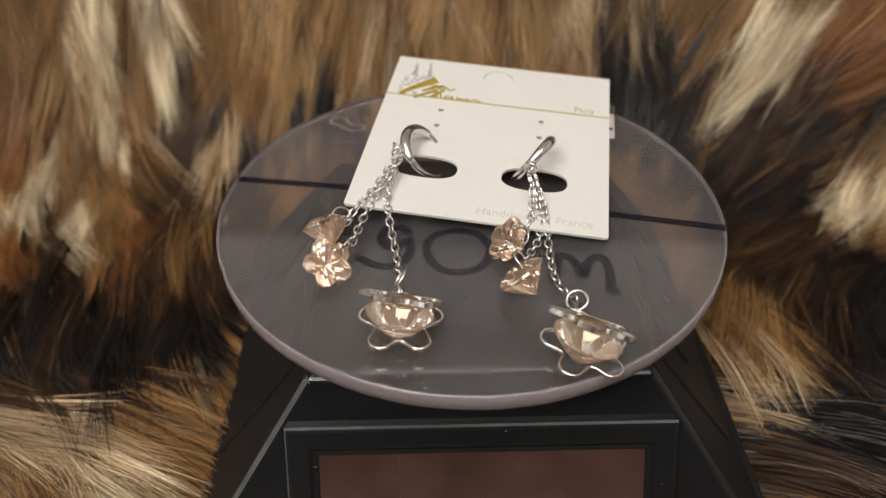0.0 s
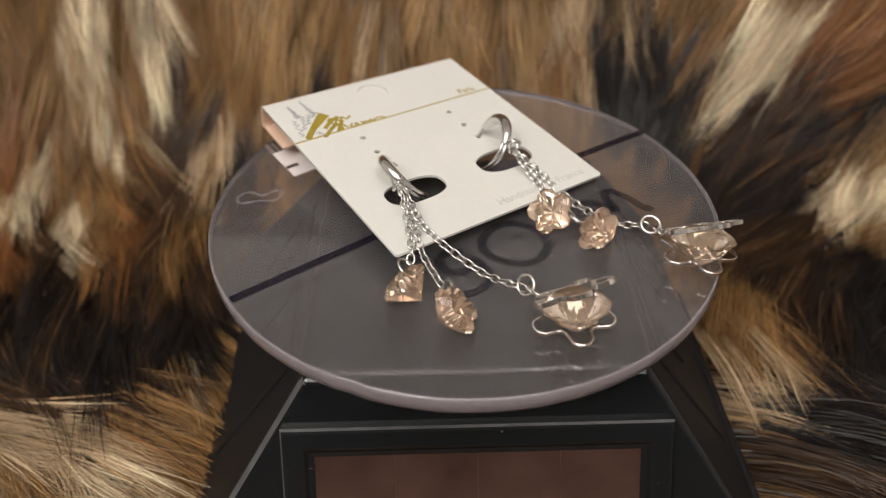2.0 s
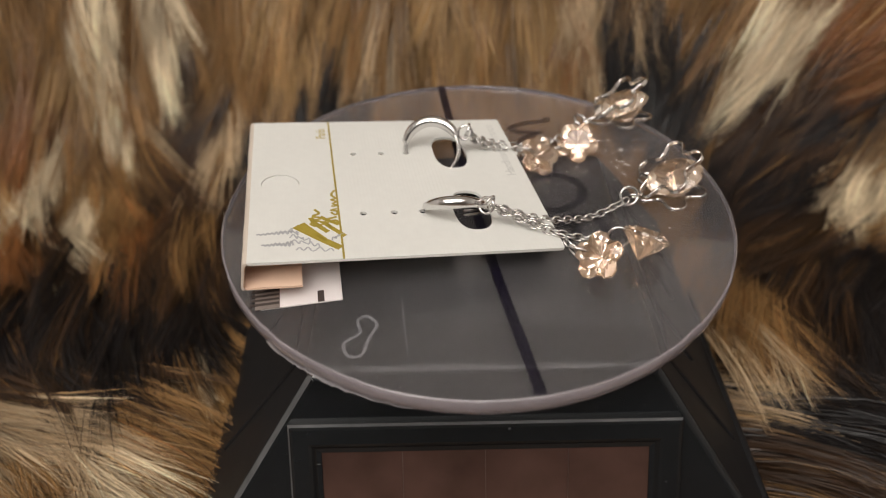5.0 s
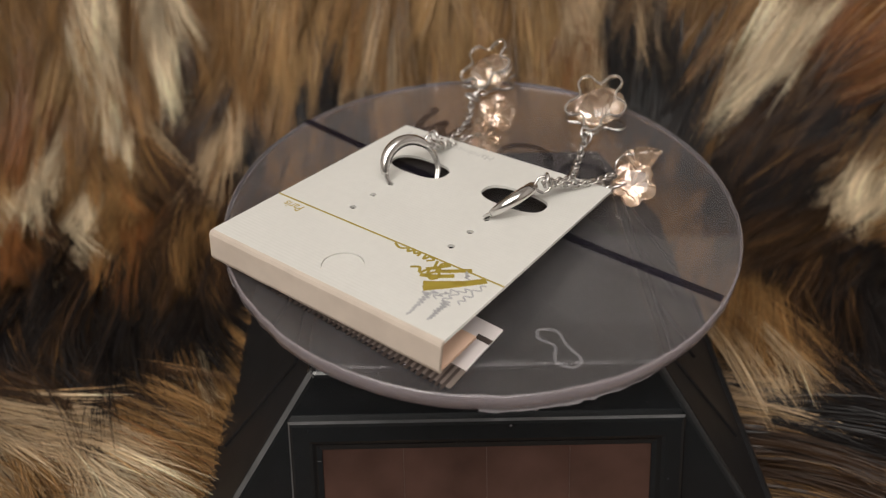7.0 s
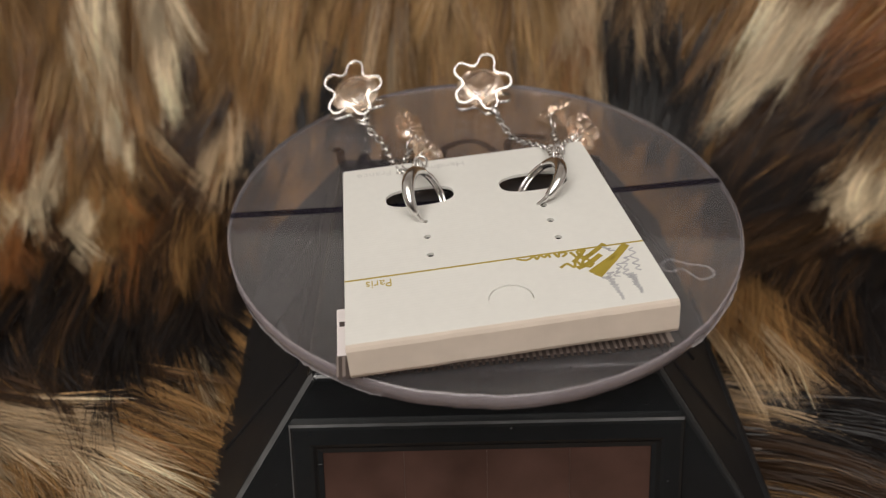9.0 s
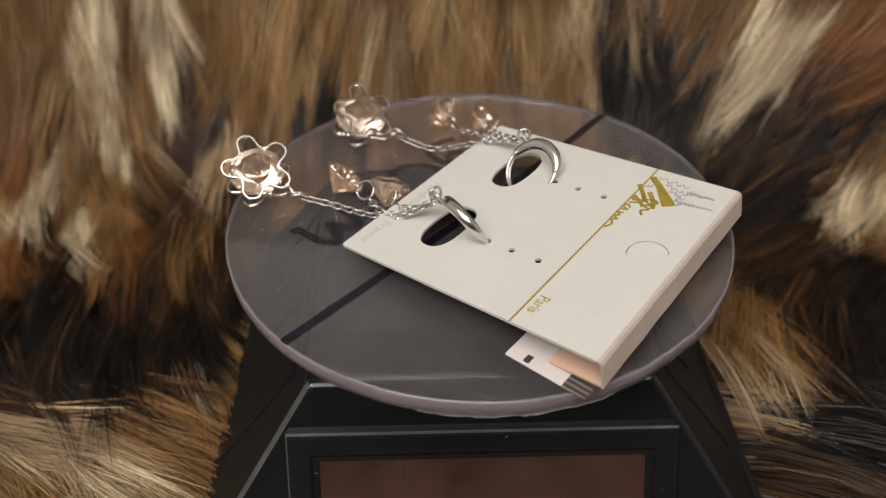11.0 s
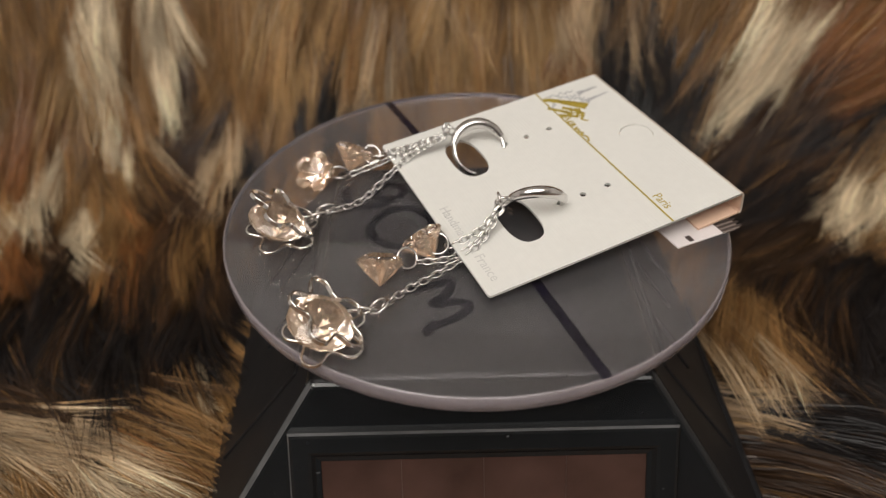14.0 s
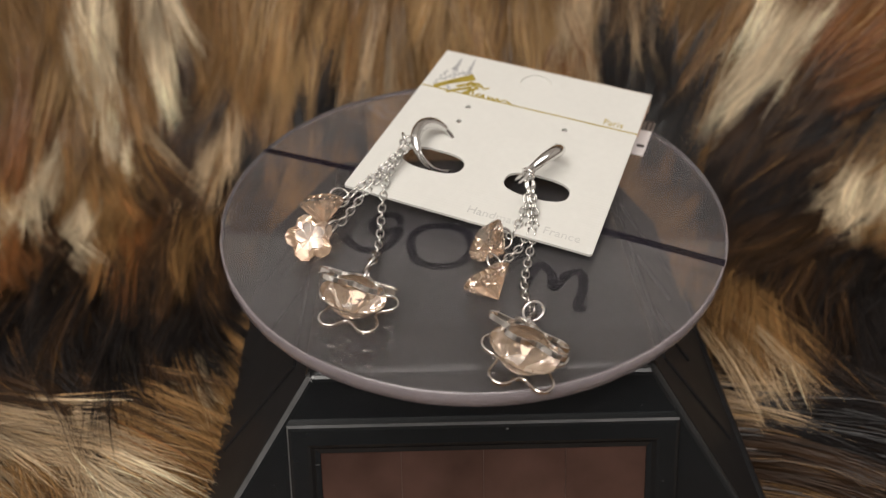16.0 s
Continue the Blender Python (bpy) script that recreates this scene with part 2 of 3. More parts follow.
slab("wall_south", (-0.8, -2.05, TABLE_Z - 0.04), (0.8, -2.0, 0.85), DIM, "unseen room wall, coloured dark as an unlit side")
slab("wall_east", (0.8, -2.05, TABLE_Z - 0.04), (0.85, 0.85, 0.85), PAINT, "plain warm white painted room wall")
slab("wall_west", (-0.85, -2.05, TABLE_Z - 0.04), (-0.8, 0.85, 0.85), PAINT, "plain warm white painted room wall")
slab("ceiling", (-0.85, -2.05, 0.85), (0.85, 0.85, 0.9), CEIL, "plain white painted room ceiling")

# ---- turntable ----
BASE_TURN = pose(0, 0, 0, 0, 0, 3.4)


def frustum(bm, top, bottom, z1, z0):
    """top, bottom: (x half, y half)"""
    a = [bm.verts.new((sx * top[0], sy * top[1], z1)) for sx, sy in ((-1, -1), (1, -1), (1, 1), (-1, 1))]
    b = [bm.verts.new((sx * bottom[0], sy * bottom[1], z0)) for sx, sy in ((-1, -1), (1, -1), (1, 1), (-1, 1))]
    bm.faces.new(a)
    bm.faces.new(b[::-1])
    for i in range(4):
        j = (i + 1) % 4
        bm.faces.new((b[i], b[j], a[j], a[i]))


def turntable():
    table = thing("display_turntable", (0, 0, TABLE_Z), "black plastic solar turntable with a clear acrylic disc", "turntable")
    table.matrix_basis = Matrix.Translation((0, 0, TABLE_Z)) @ BASE_TURN
    up = Matrix.Translation((0, 0, -TABLE_Z))
    bm = bmesh.new()
    frustum(bm, (0.0283, 0.0306), (0.0548, 0.0505), -0.012, -0.049)
    soften(bm, 0.0012, 4)
    bm.transform(up)
    bm.normal_update()
    # matt sides; the left front ridge gets its highlight as grey colour
    for f in bm.faces:
        if abs(f.normal.x) > 0.75:
            f.material_index = 1
        elif -0.64 < f.normal.x < -0.3 and f.normal.y < -0.2:
            f.material_index = 2
    body = part("body", bm, PLASTIC, table, "glossy black plastic sloping housing")
    body.data.materials.append(MATT)
    body.data.materials.append(EDGE_GLINT)
    bm = bmesh.new()
    frustum(bm, (0.0542, 0.0500), (0.0556, 0.0513), -0.0465, -0.05)
    soften(bm, 0.0006, 2)
    bm.transform(up)
    part("foot_flange", bm, MATT, table)
    # front face: a line down it in y, z
    slope = Vector((0, -0.0199, -0.037)).normalized()
    face = frame_of((0, -0.0306, -0.012), (1, 0, 0), -slope)
    face = up @ face

    def bar(name, x0, x1, y0, y1, h0, h1, material, round_by=0.0004):
        b2 = bmesh.new()
        box(b2, (x0, y0, h0), (x1, y1, h1))
        soften(b2, round_by, 2)
        b2.transform(face)
        return part(name, b2, material, table)

    top, bottom, half, wide = -0.0081, -0.0385, 0.0321, 0.0042
    b2 = bmesh.new()
    loops = []
    for inset, height in ((0, -0.001), (0, 0.0012), (0.00035, 0.0016), (0.0008, 0.0017), (0.0033, 0.0017), (0.0038, 0.0015),
                          (0.0042, 0.0010), (0.0044, 0.0008), (0.0052, 0.0007), (0.0053, -0.001)):
        loops.append([b2.verts.new((sx * (half - inset), (top - inset) if sy > 0 else (bottom + inset), height))
                      for sx, sy in ((-1, -1), (1, -1), (1, 1), (-1, 1))])
    for a, b in zip(loops, loops[1:]):
        for i in range(4):
            j = (i + 1) % 4
            f = b2.faces.new((a[i], a[j], b[j], b[i]))
            # top and left outer edges carry a painted highlight line
            f.material_index = int(a is loops[1] and i in (2, 3))
    bmesh.ops.recalc_face_normals(b2, faces=b2.faces[:])
    b2.transform(face)
    bezel = part("bezel", b2, PLASTIC, table, "raised black frame around the solar panel")
    bezel.data.materials.append(EDGE_GLINT)
    panel = bar("solar_panel", -0.0274, 0.0274, bottom + 0.005, top - 0.005, -0.001, 0.0004, CELL, 0.0001)
    panel["label"] = "dark maroon solar panel with faint cell strips"
    for k in range(1, 4):
        x = -0.0273 + 0.0546 * k / 4
        b2 = bmesh.new()
        box(b2, (x - 0.00005, bottom + wide + 0.0005, 0.00035), (x + 0.00005, top - wide - 0.0005, 0.00044))
        b2.transform(face)
        part("cell_line", b2, CELL_LINE, panel)
    # ribbed side panels
    for s in (-1, 1):
        side_slope = Vector((s * 0.0265, 0, -0.037)).normalized()
        side = up @ frame_of((s * 0.0283, 0, -0.012), (0, s, 0), -side_slope)
        for a, b3, w in ((-0.023, 0.023, 0.0014),):
            for y in (a, b3):
                b2 = bmesh.new()
                box(b2, (y - w, -0.036, -0.001), (y + w, -0.006, 0.0005))
                soften(b2, 0.0004, 2)
                b2.transform(side)
                part("side_rib", b2, MATT, table)
        for y in (-0.012, 0.004):
            b2 = bmesh.new()
            box(b2, (y - 0.0006, -0.024, -0.001), (y + 0.0006, -0.0085, 0.0006))
            soften(b2, 0.0003, 2)
            b2.transform(side)
            part("side_rib", b2, MATT, table)
        b2 = bmesh.new()
        box(b2, (-0.023, -0.0085, -0.001), (0.023, -0.006, 0.0005))
        soften(b2, 0.0004, 2)
        b2.transform(side)
        part("side_rib", b2, MATT, table)
    # hub
    bm = bmesh.new()
    bmesh.ops.create_cone(bm, cap_ends=True, segments=48, radius1=0.0125, radius2=0.011, depth=0.0066,
                          matrix=up @ Matrix.Translation((0, 0, -0.0086)))
    soften(bm, 0.0003, 2)
    part("hub", bm, PLASTIC, table, smooth=False)
    return table


DISC_R, DISC_T = 0.0455, 0.003


def disc(table):
    """The acrylic disc; it turns on the base about the hub."""
    bm = bmesh.new()
    n = 160
    top = []
    rng = random.Random(4)
    chips = [(2.1, 0.2), (2.35, 0.12), (3.55, 0.1), (1.2, 0.1)]
    for k in range(n):
        a = 2 * math.pi * k / n
        r = DISC_R + 0.00012 * math.sin(3 * a) + rng.uniform(-0.00004, 0.00004)
        for c, w in chips:
            if abs(a - c) < w:
                r -= rng.uniform(0.0, 0.00022)
        cx, cy = -0.0007, 0.0004
        ring = [(r - 0.0004, 0), (r, -0.0004), (r, -DISC_T + 0.0004), (r - 0.0004, -DISC_T)]
        top.append([bm.verts.new((cx + q * math.cos(a), cy + q * math.sin(a), z)) for q, z in ring])
    bm.faces.new([v[0] for v in top])
    bm.faces.new([v[3] for v in top][::-1])
    edge_faces = []
    for k in range(n):
        a, b = top[k], top[(k + 1) % n]
        for j in range(3):
            f = bm.faces.new((a[j], a[j + 1], b[j + 1], b[j]))
            f.smooth = True
            edge_faces.append(f)
    bmesh.ops.recalc_face_normals(bm, faces=bm.faces[:])
    for f in edge_faces:
        f.material_index = 1
    ob = part("disc", bm, ACRYLIC, table, "round clear acrylic disc with sawn edge and marker writing")
    ob.data.materials.append(RIM)
    return ob


def stroke(name, points, width, parent, material=MARKER, z=0.00004, label=""):
    """A flat felt-pen stroke on the disc."""
    path = spline([(x * MM, y * MM, z) for x, y in points], 6)
    bm = bmesh.new()
    sweep(bm, path, 0, flat=(width * MM, 0.00005))
    return part(name, bm, material, parent, label)


table = turntable()
plate = disc(table)

stroke("marker_line", [(-45.2, 6.3), (-20, 3.6), (0, 0.7), (20, -2.4), (44.0, -6.6)], 1.7, plate, label="thick black felt-pen line across the disc")
stroke("marker_digit", [(-10.6, -10.0), (-12.5, -8.0), (-15.2, -9.0), (-15.4, -12.2), (-13.0, -13.6), (-10.8, -11.5), (-10.4, -14.2), (-11.8, -17.6), (-15.4, -18.4), (-19.2, -16.2)], 1.6, plate, FAINT_MARKER, label="black felt-pen digit nine")
stroke("marker_digit", [(-2.0, -8.4), (-6.2, -9.8), (-7.8, -13.6), (-5.6, -18.4), (-2.0, -19.6), (1.8, -17.8), (3.0, -13.6), (1.0, -9.6), (-2.2, -8.4)], 1.6, plate, FAINT_MARKER, label="black felt-pen digit zero")
stroke("marker_letter", [(13.0, -21.6), (13.9, -17.6), (14.8, -14.6), (17.0, -16.4), (17.8, -19.8), (19.6, -15.8), (21.6, -15.2), (22.4, -18.8), (22.0, -23.0), (23.4, -23.4)], 1.6, plate, FAINT_MARKER, label="black felt-pen letter m")
stroke("scratch", [(-23.2, 25.6), (-25.6, 24.6), (-28, 26.4), (-30.8, 28.0), (-30.4, 30.0), (-27.8, 30.0), (-26.6, 27.4), (-24, 27.2), (-23.2, 25.6)], 0.5, plate, SCRATCH)
stroke("scratch", [(-21, 19.6), (-39.1, 22.9)], 0.14, plate, SCRATCH)
stroke("scratch", [(41.5, 16.4), (27, 16.9)], 0.14, plate, SCRATCH)
stroke("scratch", [(36, 9), (37.5, 19), (36.5, 26)], 0.12, plate, SCRATCH)


def film_flake(a0, a1, seed):
    """A ragged strip of protective film left along the disc's lower edge."""
    rng = random.Random(seed)
    bm = bmesh.new()
    n = 34
    rows = []
    for k in range(n + 1):
        a = radians(a0 + (a1 - a0) * k / n)
        out = 0.00015 + rng.random() ** 2 * 0.00028 * math.sin(math.pi * k / n)
        z = -0.0027 + rng.uniform(-0.0002, 0.0002)
        rows.append([bm.verts.new((-0.0007 + r * math.cos(a), 0.0004 + r * math.sin(a), zz)) for r, zz in
                     ((0.0451, z), (DISC_R + out, z - out * 0.3), (DISC_R + out, z - out * 0.3 - 0.00006), (0.0451, z - 0.00006))])
    for a, b in zip(rows, rows[1:]):
        for j in range(4):
            bm.faces.new((a[j], a[(j + 1) % 4], b[(j + 1) % 4], b[j]))
    bm.faces.new(rows[0])
    bm.faces.new(rows[-1][::-1])
    bmesh.ops.recalc_face_normals(bm, faces=bm.faces[:])
    part("film_strip", bm, FILM, plate, "ragged clear film peeling at the edge")


def dust():
    """Pale lint lying on the disc."""
    rng = random.Random(12)
    bm = bmesh.new()
    for _ in range(55):
        r, a = 0.044 * math.sqrt(rng.random()), rng.uniform(0, 6.28)
        w, l = rng.uniform(0.00002, 0.00005), rng.uniform(0.00003, 0.00013)
        box(bm, (-l, -w, 0), (l, w, 0.00004), pose(r * math.cos(a), r * math.sin(a), 0.00001, 0, 0, rng.uniform(0, 180)))
    tagged(part("lint", bm, LABEL, plate), kind="stuff")


dust()
film_flake(20, 56, 3)
film_flake(117, 150, 8)

# ---- earring card, in the disc's space ----
CARD = frame_of(Vector((3.16, 14.82, 5.25)) * MM, (0.9911, -0.1163, -0.055), (0.1222, 0.9878, 0.097))
CW, CH = 0.0228, 0.0248


def earring_card():
    card = thing("earring_card", (0, 0, 0), "folded cream earring card with gold print, propped on the disc", "earring card")

    def place(ob):
        ob.matrix_basis = CARD
        return ob

    r = 0.0004
    edge = [(-CW, -CH + r), (-CW + r, -CH), (CW - r, -CH), (CW, -CH + r), (CW, CH - 0.0006), (-CW, CH - 0.0006)]
    holes = [oval(x, y, 0.00058, 0.00058, 14) for x in (-0.0107, 0.0094) for y in (-0.0038, 0.0009, 0.0060)]
    slots = [oval(x, -0.0121, 0.0060, 0.0031, 44, 2.6) for x in (-0.0107, 0.0094)]
    tab_hole = oval(-0.0006, 0.0193, 0.0032, 0.0032, 36)
    front = place(outline("front_panel", [edge, *holes, *slots, tab_hole], 0.0005, BOARD, card, "cream ribbed board with punched holes and slots"))
    # the fold at the head of the card, and the flap turned under
    bm = bmesh.new()
    prof = [(CH - 0.0006, 0.00025), (CH - 0.0001, 0.0001), (CH + 0.0002, -0.0004), (CH + 0.0006, -0.0042), (CH + 0.0003, -0.0049)]
    inner = [(CH, -0.0045), (CH + 0.0002, -0.0041), (CH - 0.0002, -0.0006), (CH - 0.0004, -0.00025), (CH - 0.0009, -0.0002)]
    rows = []
    for x in np.linspace(-CW, CW, 25):
        wob = 0.00012 * noise.noise(Vector((x * 300, 0, 1.7)))
        rows.append([bm.verts.new((x, y + wob, z)) for y, z in prof + inner])
    for a, b in zip(rows, rows[1:]):
        for j in range(len(a)):
            k = (j + 1) % len(a)
            bm.faces.new((a[j], a[k], b[k], b[j])).material_index = int(5 <= j <= 8)
    bm.faces.new(rows[0])
    bm.faces.new(rows[-1][::-1])
    bmesh.ops.recalc_face_normals(bm, faces=bm.faces[:])
    fold = place(part("folded_edge", bm, FOLD, card, "worn folded head of the card, beige darkened as in shade"))
    fold.data.materials.append(INNER)
    bm = bmesh.new()
    box(bm, (-CW + 0.0003, CH - 0.0085, -0.0050), (CW - 0.0003, CH + 0.0001, -0.0046))
    place(part("turned_flap", bm, INNER, card, "pinkish inner face of the turned-under flap"))
    # printing
    z = 0.00027
    bm = bmesh.new()
    box(bm, (-CW, 0.0100 - 0.00016, z - 0.00004), (CW, 0.0100 + 0.00016, z + 0.00002))
    part("gold_rule", bm, GOLD, front)
    lettering("place_name", "Paris", 0.0026, Matrix.Translation((0.0157, 0.0108, z)), GOLD, front, "small gold word", width=0.0038)
    lettering("stamped_lettering", "Handmade in France", 0.0025, Matrix.Translation((0.0000, -0.0229, z)), PALE_INK, front, "pale blind-stamped words", width=0.0200)
    # half-cut hanging hole
    tab = outline("hanging_tab", [oval(-0.0006, 0.0193, 0.00312, 0.00312, 36)], 0.0004, BOARD, front, "half-cut round hanging tab, pushed in a little")
    tab.location = (0, 0.00004, -0.00017)

    def ink(name, pts, w, material, steps=5):
        b2 = bmesh.new()
        sweep(b2, spline([(x * MM, y * MM, z) for x, y in pts], steps), 0, flat=(w * MM, 0.00005))
        return part(name, b2, material, front)

    # gold brush mark
    for pts, w in (([(-20.0, 10.3), (-17.2, 13.4), (-13.7, 17.0)], 1.25), ([(-18.0, 12.4), (-15.4, 14.3), (-13.0, 16.0)], 1.0),
                   ([(-16.9, 9.4), (-14.2, 11.6), (-12.6, 12.6)], 0.8), ([(-15.6, 12.0), (-13.4, 13.7), (-11.4, 14.6)], 0.85),
                   ([(-13.6, 10.2), (-12.2, 12.0), (-11.2, 13.0)], 0.7),
                   ([(-14.0, 13.8), (-13.2, 12.6), (-12.4, 13.6), (-13.2, 14.6), (-14.0, 13.8)], 0.45),
                   ([(-12.2, 14.2), (-11.6, 12.8), (-11.0, 14.2), (-10.2, 13.2), (-9.0, 13.9)], 0.45),
                   ([(-14.6, 11.4), (-13.0, 12.0), (-12.4, 10.6), (-13.6, 10.2)], 0.45),
                   ([(-12.0, 12.0), (-11.4, 10.4)], 0.45), ([(-10.0, 11.3), (-10.8, 10.5), (-9.8, 10.2), (-9.4, 11.2), (-9.0, 10.2)], 0.4),
                   ([(-8.2, 11.1), (-8.0, 10.2), (-7.4, 10.8), (-6.8, 10.2), (-6.2, 11.0), (-5.8, 10.3), (-4.6, 10.9), (-3.2, 10.3)], 0.4)):
        ink("gold_brush_mark", pts, w, GOLD)
    # silver sketch of two spires
    rng = random.Random(21)
    for (x0, y0), (x1, y1), wide in (((-15.2, 17.6), (-15.6, 22.9), 0.9), ((-18.4, 17.4), (-18.5, 22.1), 1.1)):
        pts = []
        for k in range(17):
            q = k / 16
            half = wide * 0.72 * (1 - q) ** 0.7 * rng.uniform(0.4, 1.0) + 0.05
            pts.append((x0 + (x1 - x0) * q + (half if k % 2 else -half), y0 + (y1 - y0) * q))
        ink("silver_spire_mark", pts, 0.30, SILVER_INK, 3)
    for (ax, ay), (bx, by), wide in (((-20.4, 11.4), (-19.6, 17.2), 0.55), ((-19.2, 13.2), (-17.6, 17.6), 0.6), ((-17.6, 14.8), (-16.2, 17.6), 0.6),
                                     ((-15.9, 16.4), (-14.4, 18.0), 0.5), ((-16.2, 9.8), (-17.6, 11.4), 0.4)):
        pts = []
        for k in range(9):
            q = k / 8
            pts.append((ax + (bx - ax) * q + wide * rng.uniform(0.4, 1.0) * (1 if k % 2 else -1), ay + (by - ay) * q + rng.uniform(-0.3, 0.3)))
        ink("silver_spire_mark", pts, 0.24, SILVER_INK, 4)
    return card


card = earring_card()


def price_tag():
    tag = thing("price_tag", (0, 0, 0), "white barcode sticker tag tucked under the folded card", "price tag")
    base = frame_of(Vector((6.2, 34.0, 0.3)) * MM, (0.9925, -0.1222, 0), (0.1222, 0.9925, 0))
    bm = bmesh.new()
    box(bm, (-0.0243, -0.0086, -0.0002), (0.0238, 0.0040, 0.0002))
    soften(bm, 0.0001, 1)
    body = part("paper", bm, LABEL, tag)
    body.matrix_basis = base
    # dark strip laid on the sticker for the shade under the fold
    bm = bmesh.new()
    box(bm, (-0.0244, 0.0010, 0.00012), (0.0239, 0.0048, 0.00022))
    part("barcode_shade", bm, SHADED_LABEL, body)
    rng = random.Random(9)
    x = -0.0236
    while x < 0.0232:
        w = rng.choice((0.00045, 0.0005, 0.0006))
        bm = bmesh.new()
        box(bm, (x, 0.0011, 0.00018), (x + w, 0.0055 + rng.uniform(-0.0001, 0.0001), 0.00026))
        b = part("barcode_bar", bm, BROWN_INK, body)
        x += w + rng.choice((0.00045, 0.0005, 0.0005))
    for k in range(1):
        bm = bmesh.new()
        box(bm, (-0.0243, -0.0058 + k * 0.0022, 0.00018), (-0.0218, -0.0048 + k * 0.0022, 0.00023))
        part("print_bar", bm, BROWN_INK, body)
        bm = bmesh.new()
        box(bm, (0.0219, -0.0058 + k * 0.0022, 0.00018), (0.0234, -0.0048 + k * 0.0022, 0.00023))
        part("print_bar", bm, BROWN_INK, body)
    return tag


tag = price_tag()


# ---- earrings ----
def petal_radius(a, n=5, c=0.56):
    """Radius of a flower of n round petals, 1 at the petal tips."""
    d = (a + math.pi / n) % (2 * math.pi / n) - math.pi / n
    return c * math.cos(d) + math.sqrt(max(0.0, (1 - c) ** 2 - (c * math.sin(d)) ** 2))


def flower_gem(bm, radius, deep):
    """Five-lobed faceted pendant: flat table, lobed girdle, cone-shaped back with ridges. z is the table's normal."""
    n = 20
    table_ring, crown, girdle, waist = [], [], [], []
    for k in range(n):
        a = 2 * math.pi * k / n
        lobe = petal_radius(a)
        c, s = math.cos(a), math.sin(a)
        table_ring.append(bm.verts.new((c * radius * lobe * 0.60, s * radius * lobe * 0.60, deep * 0.17)))
        crown.append(bm.verts.new((c * radius * lobe * 0.97, s * radius * lobe * 0.97, deep * 0.02)))
        girdle.append(bm.verts.new((c * radius * lobe, s * radius * lobe, -deep * 0.06)))
        w = radius * (0.74, 0.60, 0.44, 0.60)[k % 4]
        waist.append(bm.verts.new((c * w, s * w, -deep * (0.24, 0.36, 0.20, 0.36)[k % 4])))
    tip = bm.verts.new((0, 0, -deep * 0.78))
    bm.faces.new(table_ring)
    for k in range(n):
        j = (k + 1) % n
        for a, b in ((table_ring, crown), (crown, girdle)):
            bm.faces.new((a[k], b[k], b[j], a[j]))
        bm.faces.new((girdle[k], waist[k], waist[j], girdle[j])).material_index = 1
        bm.faces.new((waist[k], tip, waist[j])).material_index = 1
    bmesh.ops.recalc_face_normals(bm, faces=bm.faces[:])
    return bm


def round_gem(bm, radius, up, down):
    """Round brilliant: table, star and kite facets, girdle, pavilion."""
    n = 16
    rings = [(0.55, up, 0), (0.80, up * 0.62, 0.5), (1.0, up * 0.12, 0), (1.0, -up * 0.08, 0), (0.62, -down * 0.50, 0.5), (0.30, -down * 0.78, 0)]
    vs = []
    for r, z, off in rings:
        vs.append([bm.verts.new((radius * r * math.cos(2 * math.pi * (k + off) / n), radius * r * math.sin(2 * math.pi * (k + off) / n), z)) for k in range(n)])
    tip = bm.verts.new((0, 0, -down))
    bm.faces.new(vs[0])
    for (a, ra), (b, rb) in zip(zip(vs, rings), zip(vs[1:], rings[1:])):
        for k in range(n):
            j = (k + 1) % n
            if ra[2] == rb[2]:
                bm.faces.new((a[k], b[k], b[j], a[j]))
            elif ra[2] < rb[2]:
                bm.faces.new((a[k], b[k], a[j]))
                bm.faces.new((b[k], b[j], a[j]))
            else:
                bm.faces.new((a[k], b[k], b[j]))
                bm.faces.new((a[k], b[j], a[j]))
    for k in range(n):
        bm.faces.new((vs[-1][k], tip, vs[-1][(k + 1) % n]))
    for f in bm.faces:
        if f.calc_center_median().z < -up * 0.08:
            f.material_index = 1
    bmesh.ops.recalc_face_normals(bm, faces=bm.faces[:])
    return bm


def ring_mesh(bm, radius, wire, m, stretch=1.0, n=20, sides=7):
    sweep(bm, [m @ Vector((radius * math.cos(a), radius * stretch * math.sin(a), 0)) for a in
               (2 * math.pi * k / n for k in range(n))], wire, sides, closed=True)
    return bm


LINK = bmesh.new()
sweep(LINK, [(0.00070 * math.cos(a) + (0.00018 if math.cos(a) > 0 else -0.00018), 0.00062 * math.sin(a), 0) for a in
             (2 * math.pi * k / 14 for k in range(14))], 0.00018, 6, closed=True)
LINK_MESH = bpy.data.meshes.new("link")
LINK.to_mesh(LINK_MESH)
LINK.free()
LINK_MESH.materials.append(CHAIN)
LINK_MESH.polygons.foreach_set("use_smooth", [True] * len(LINK_MESH.polygons))


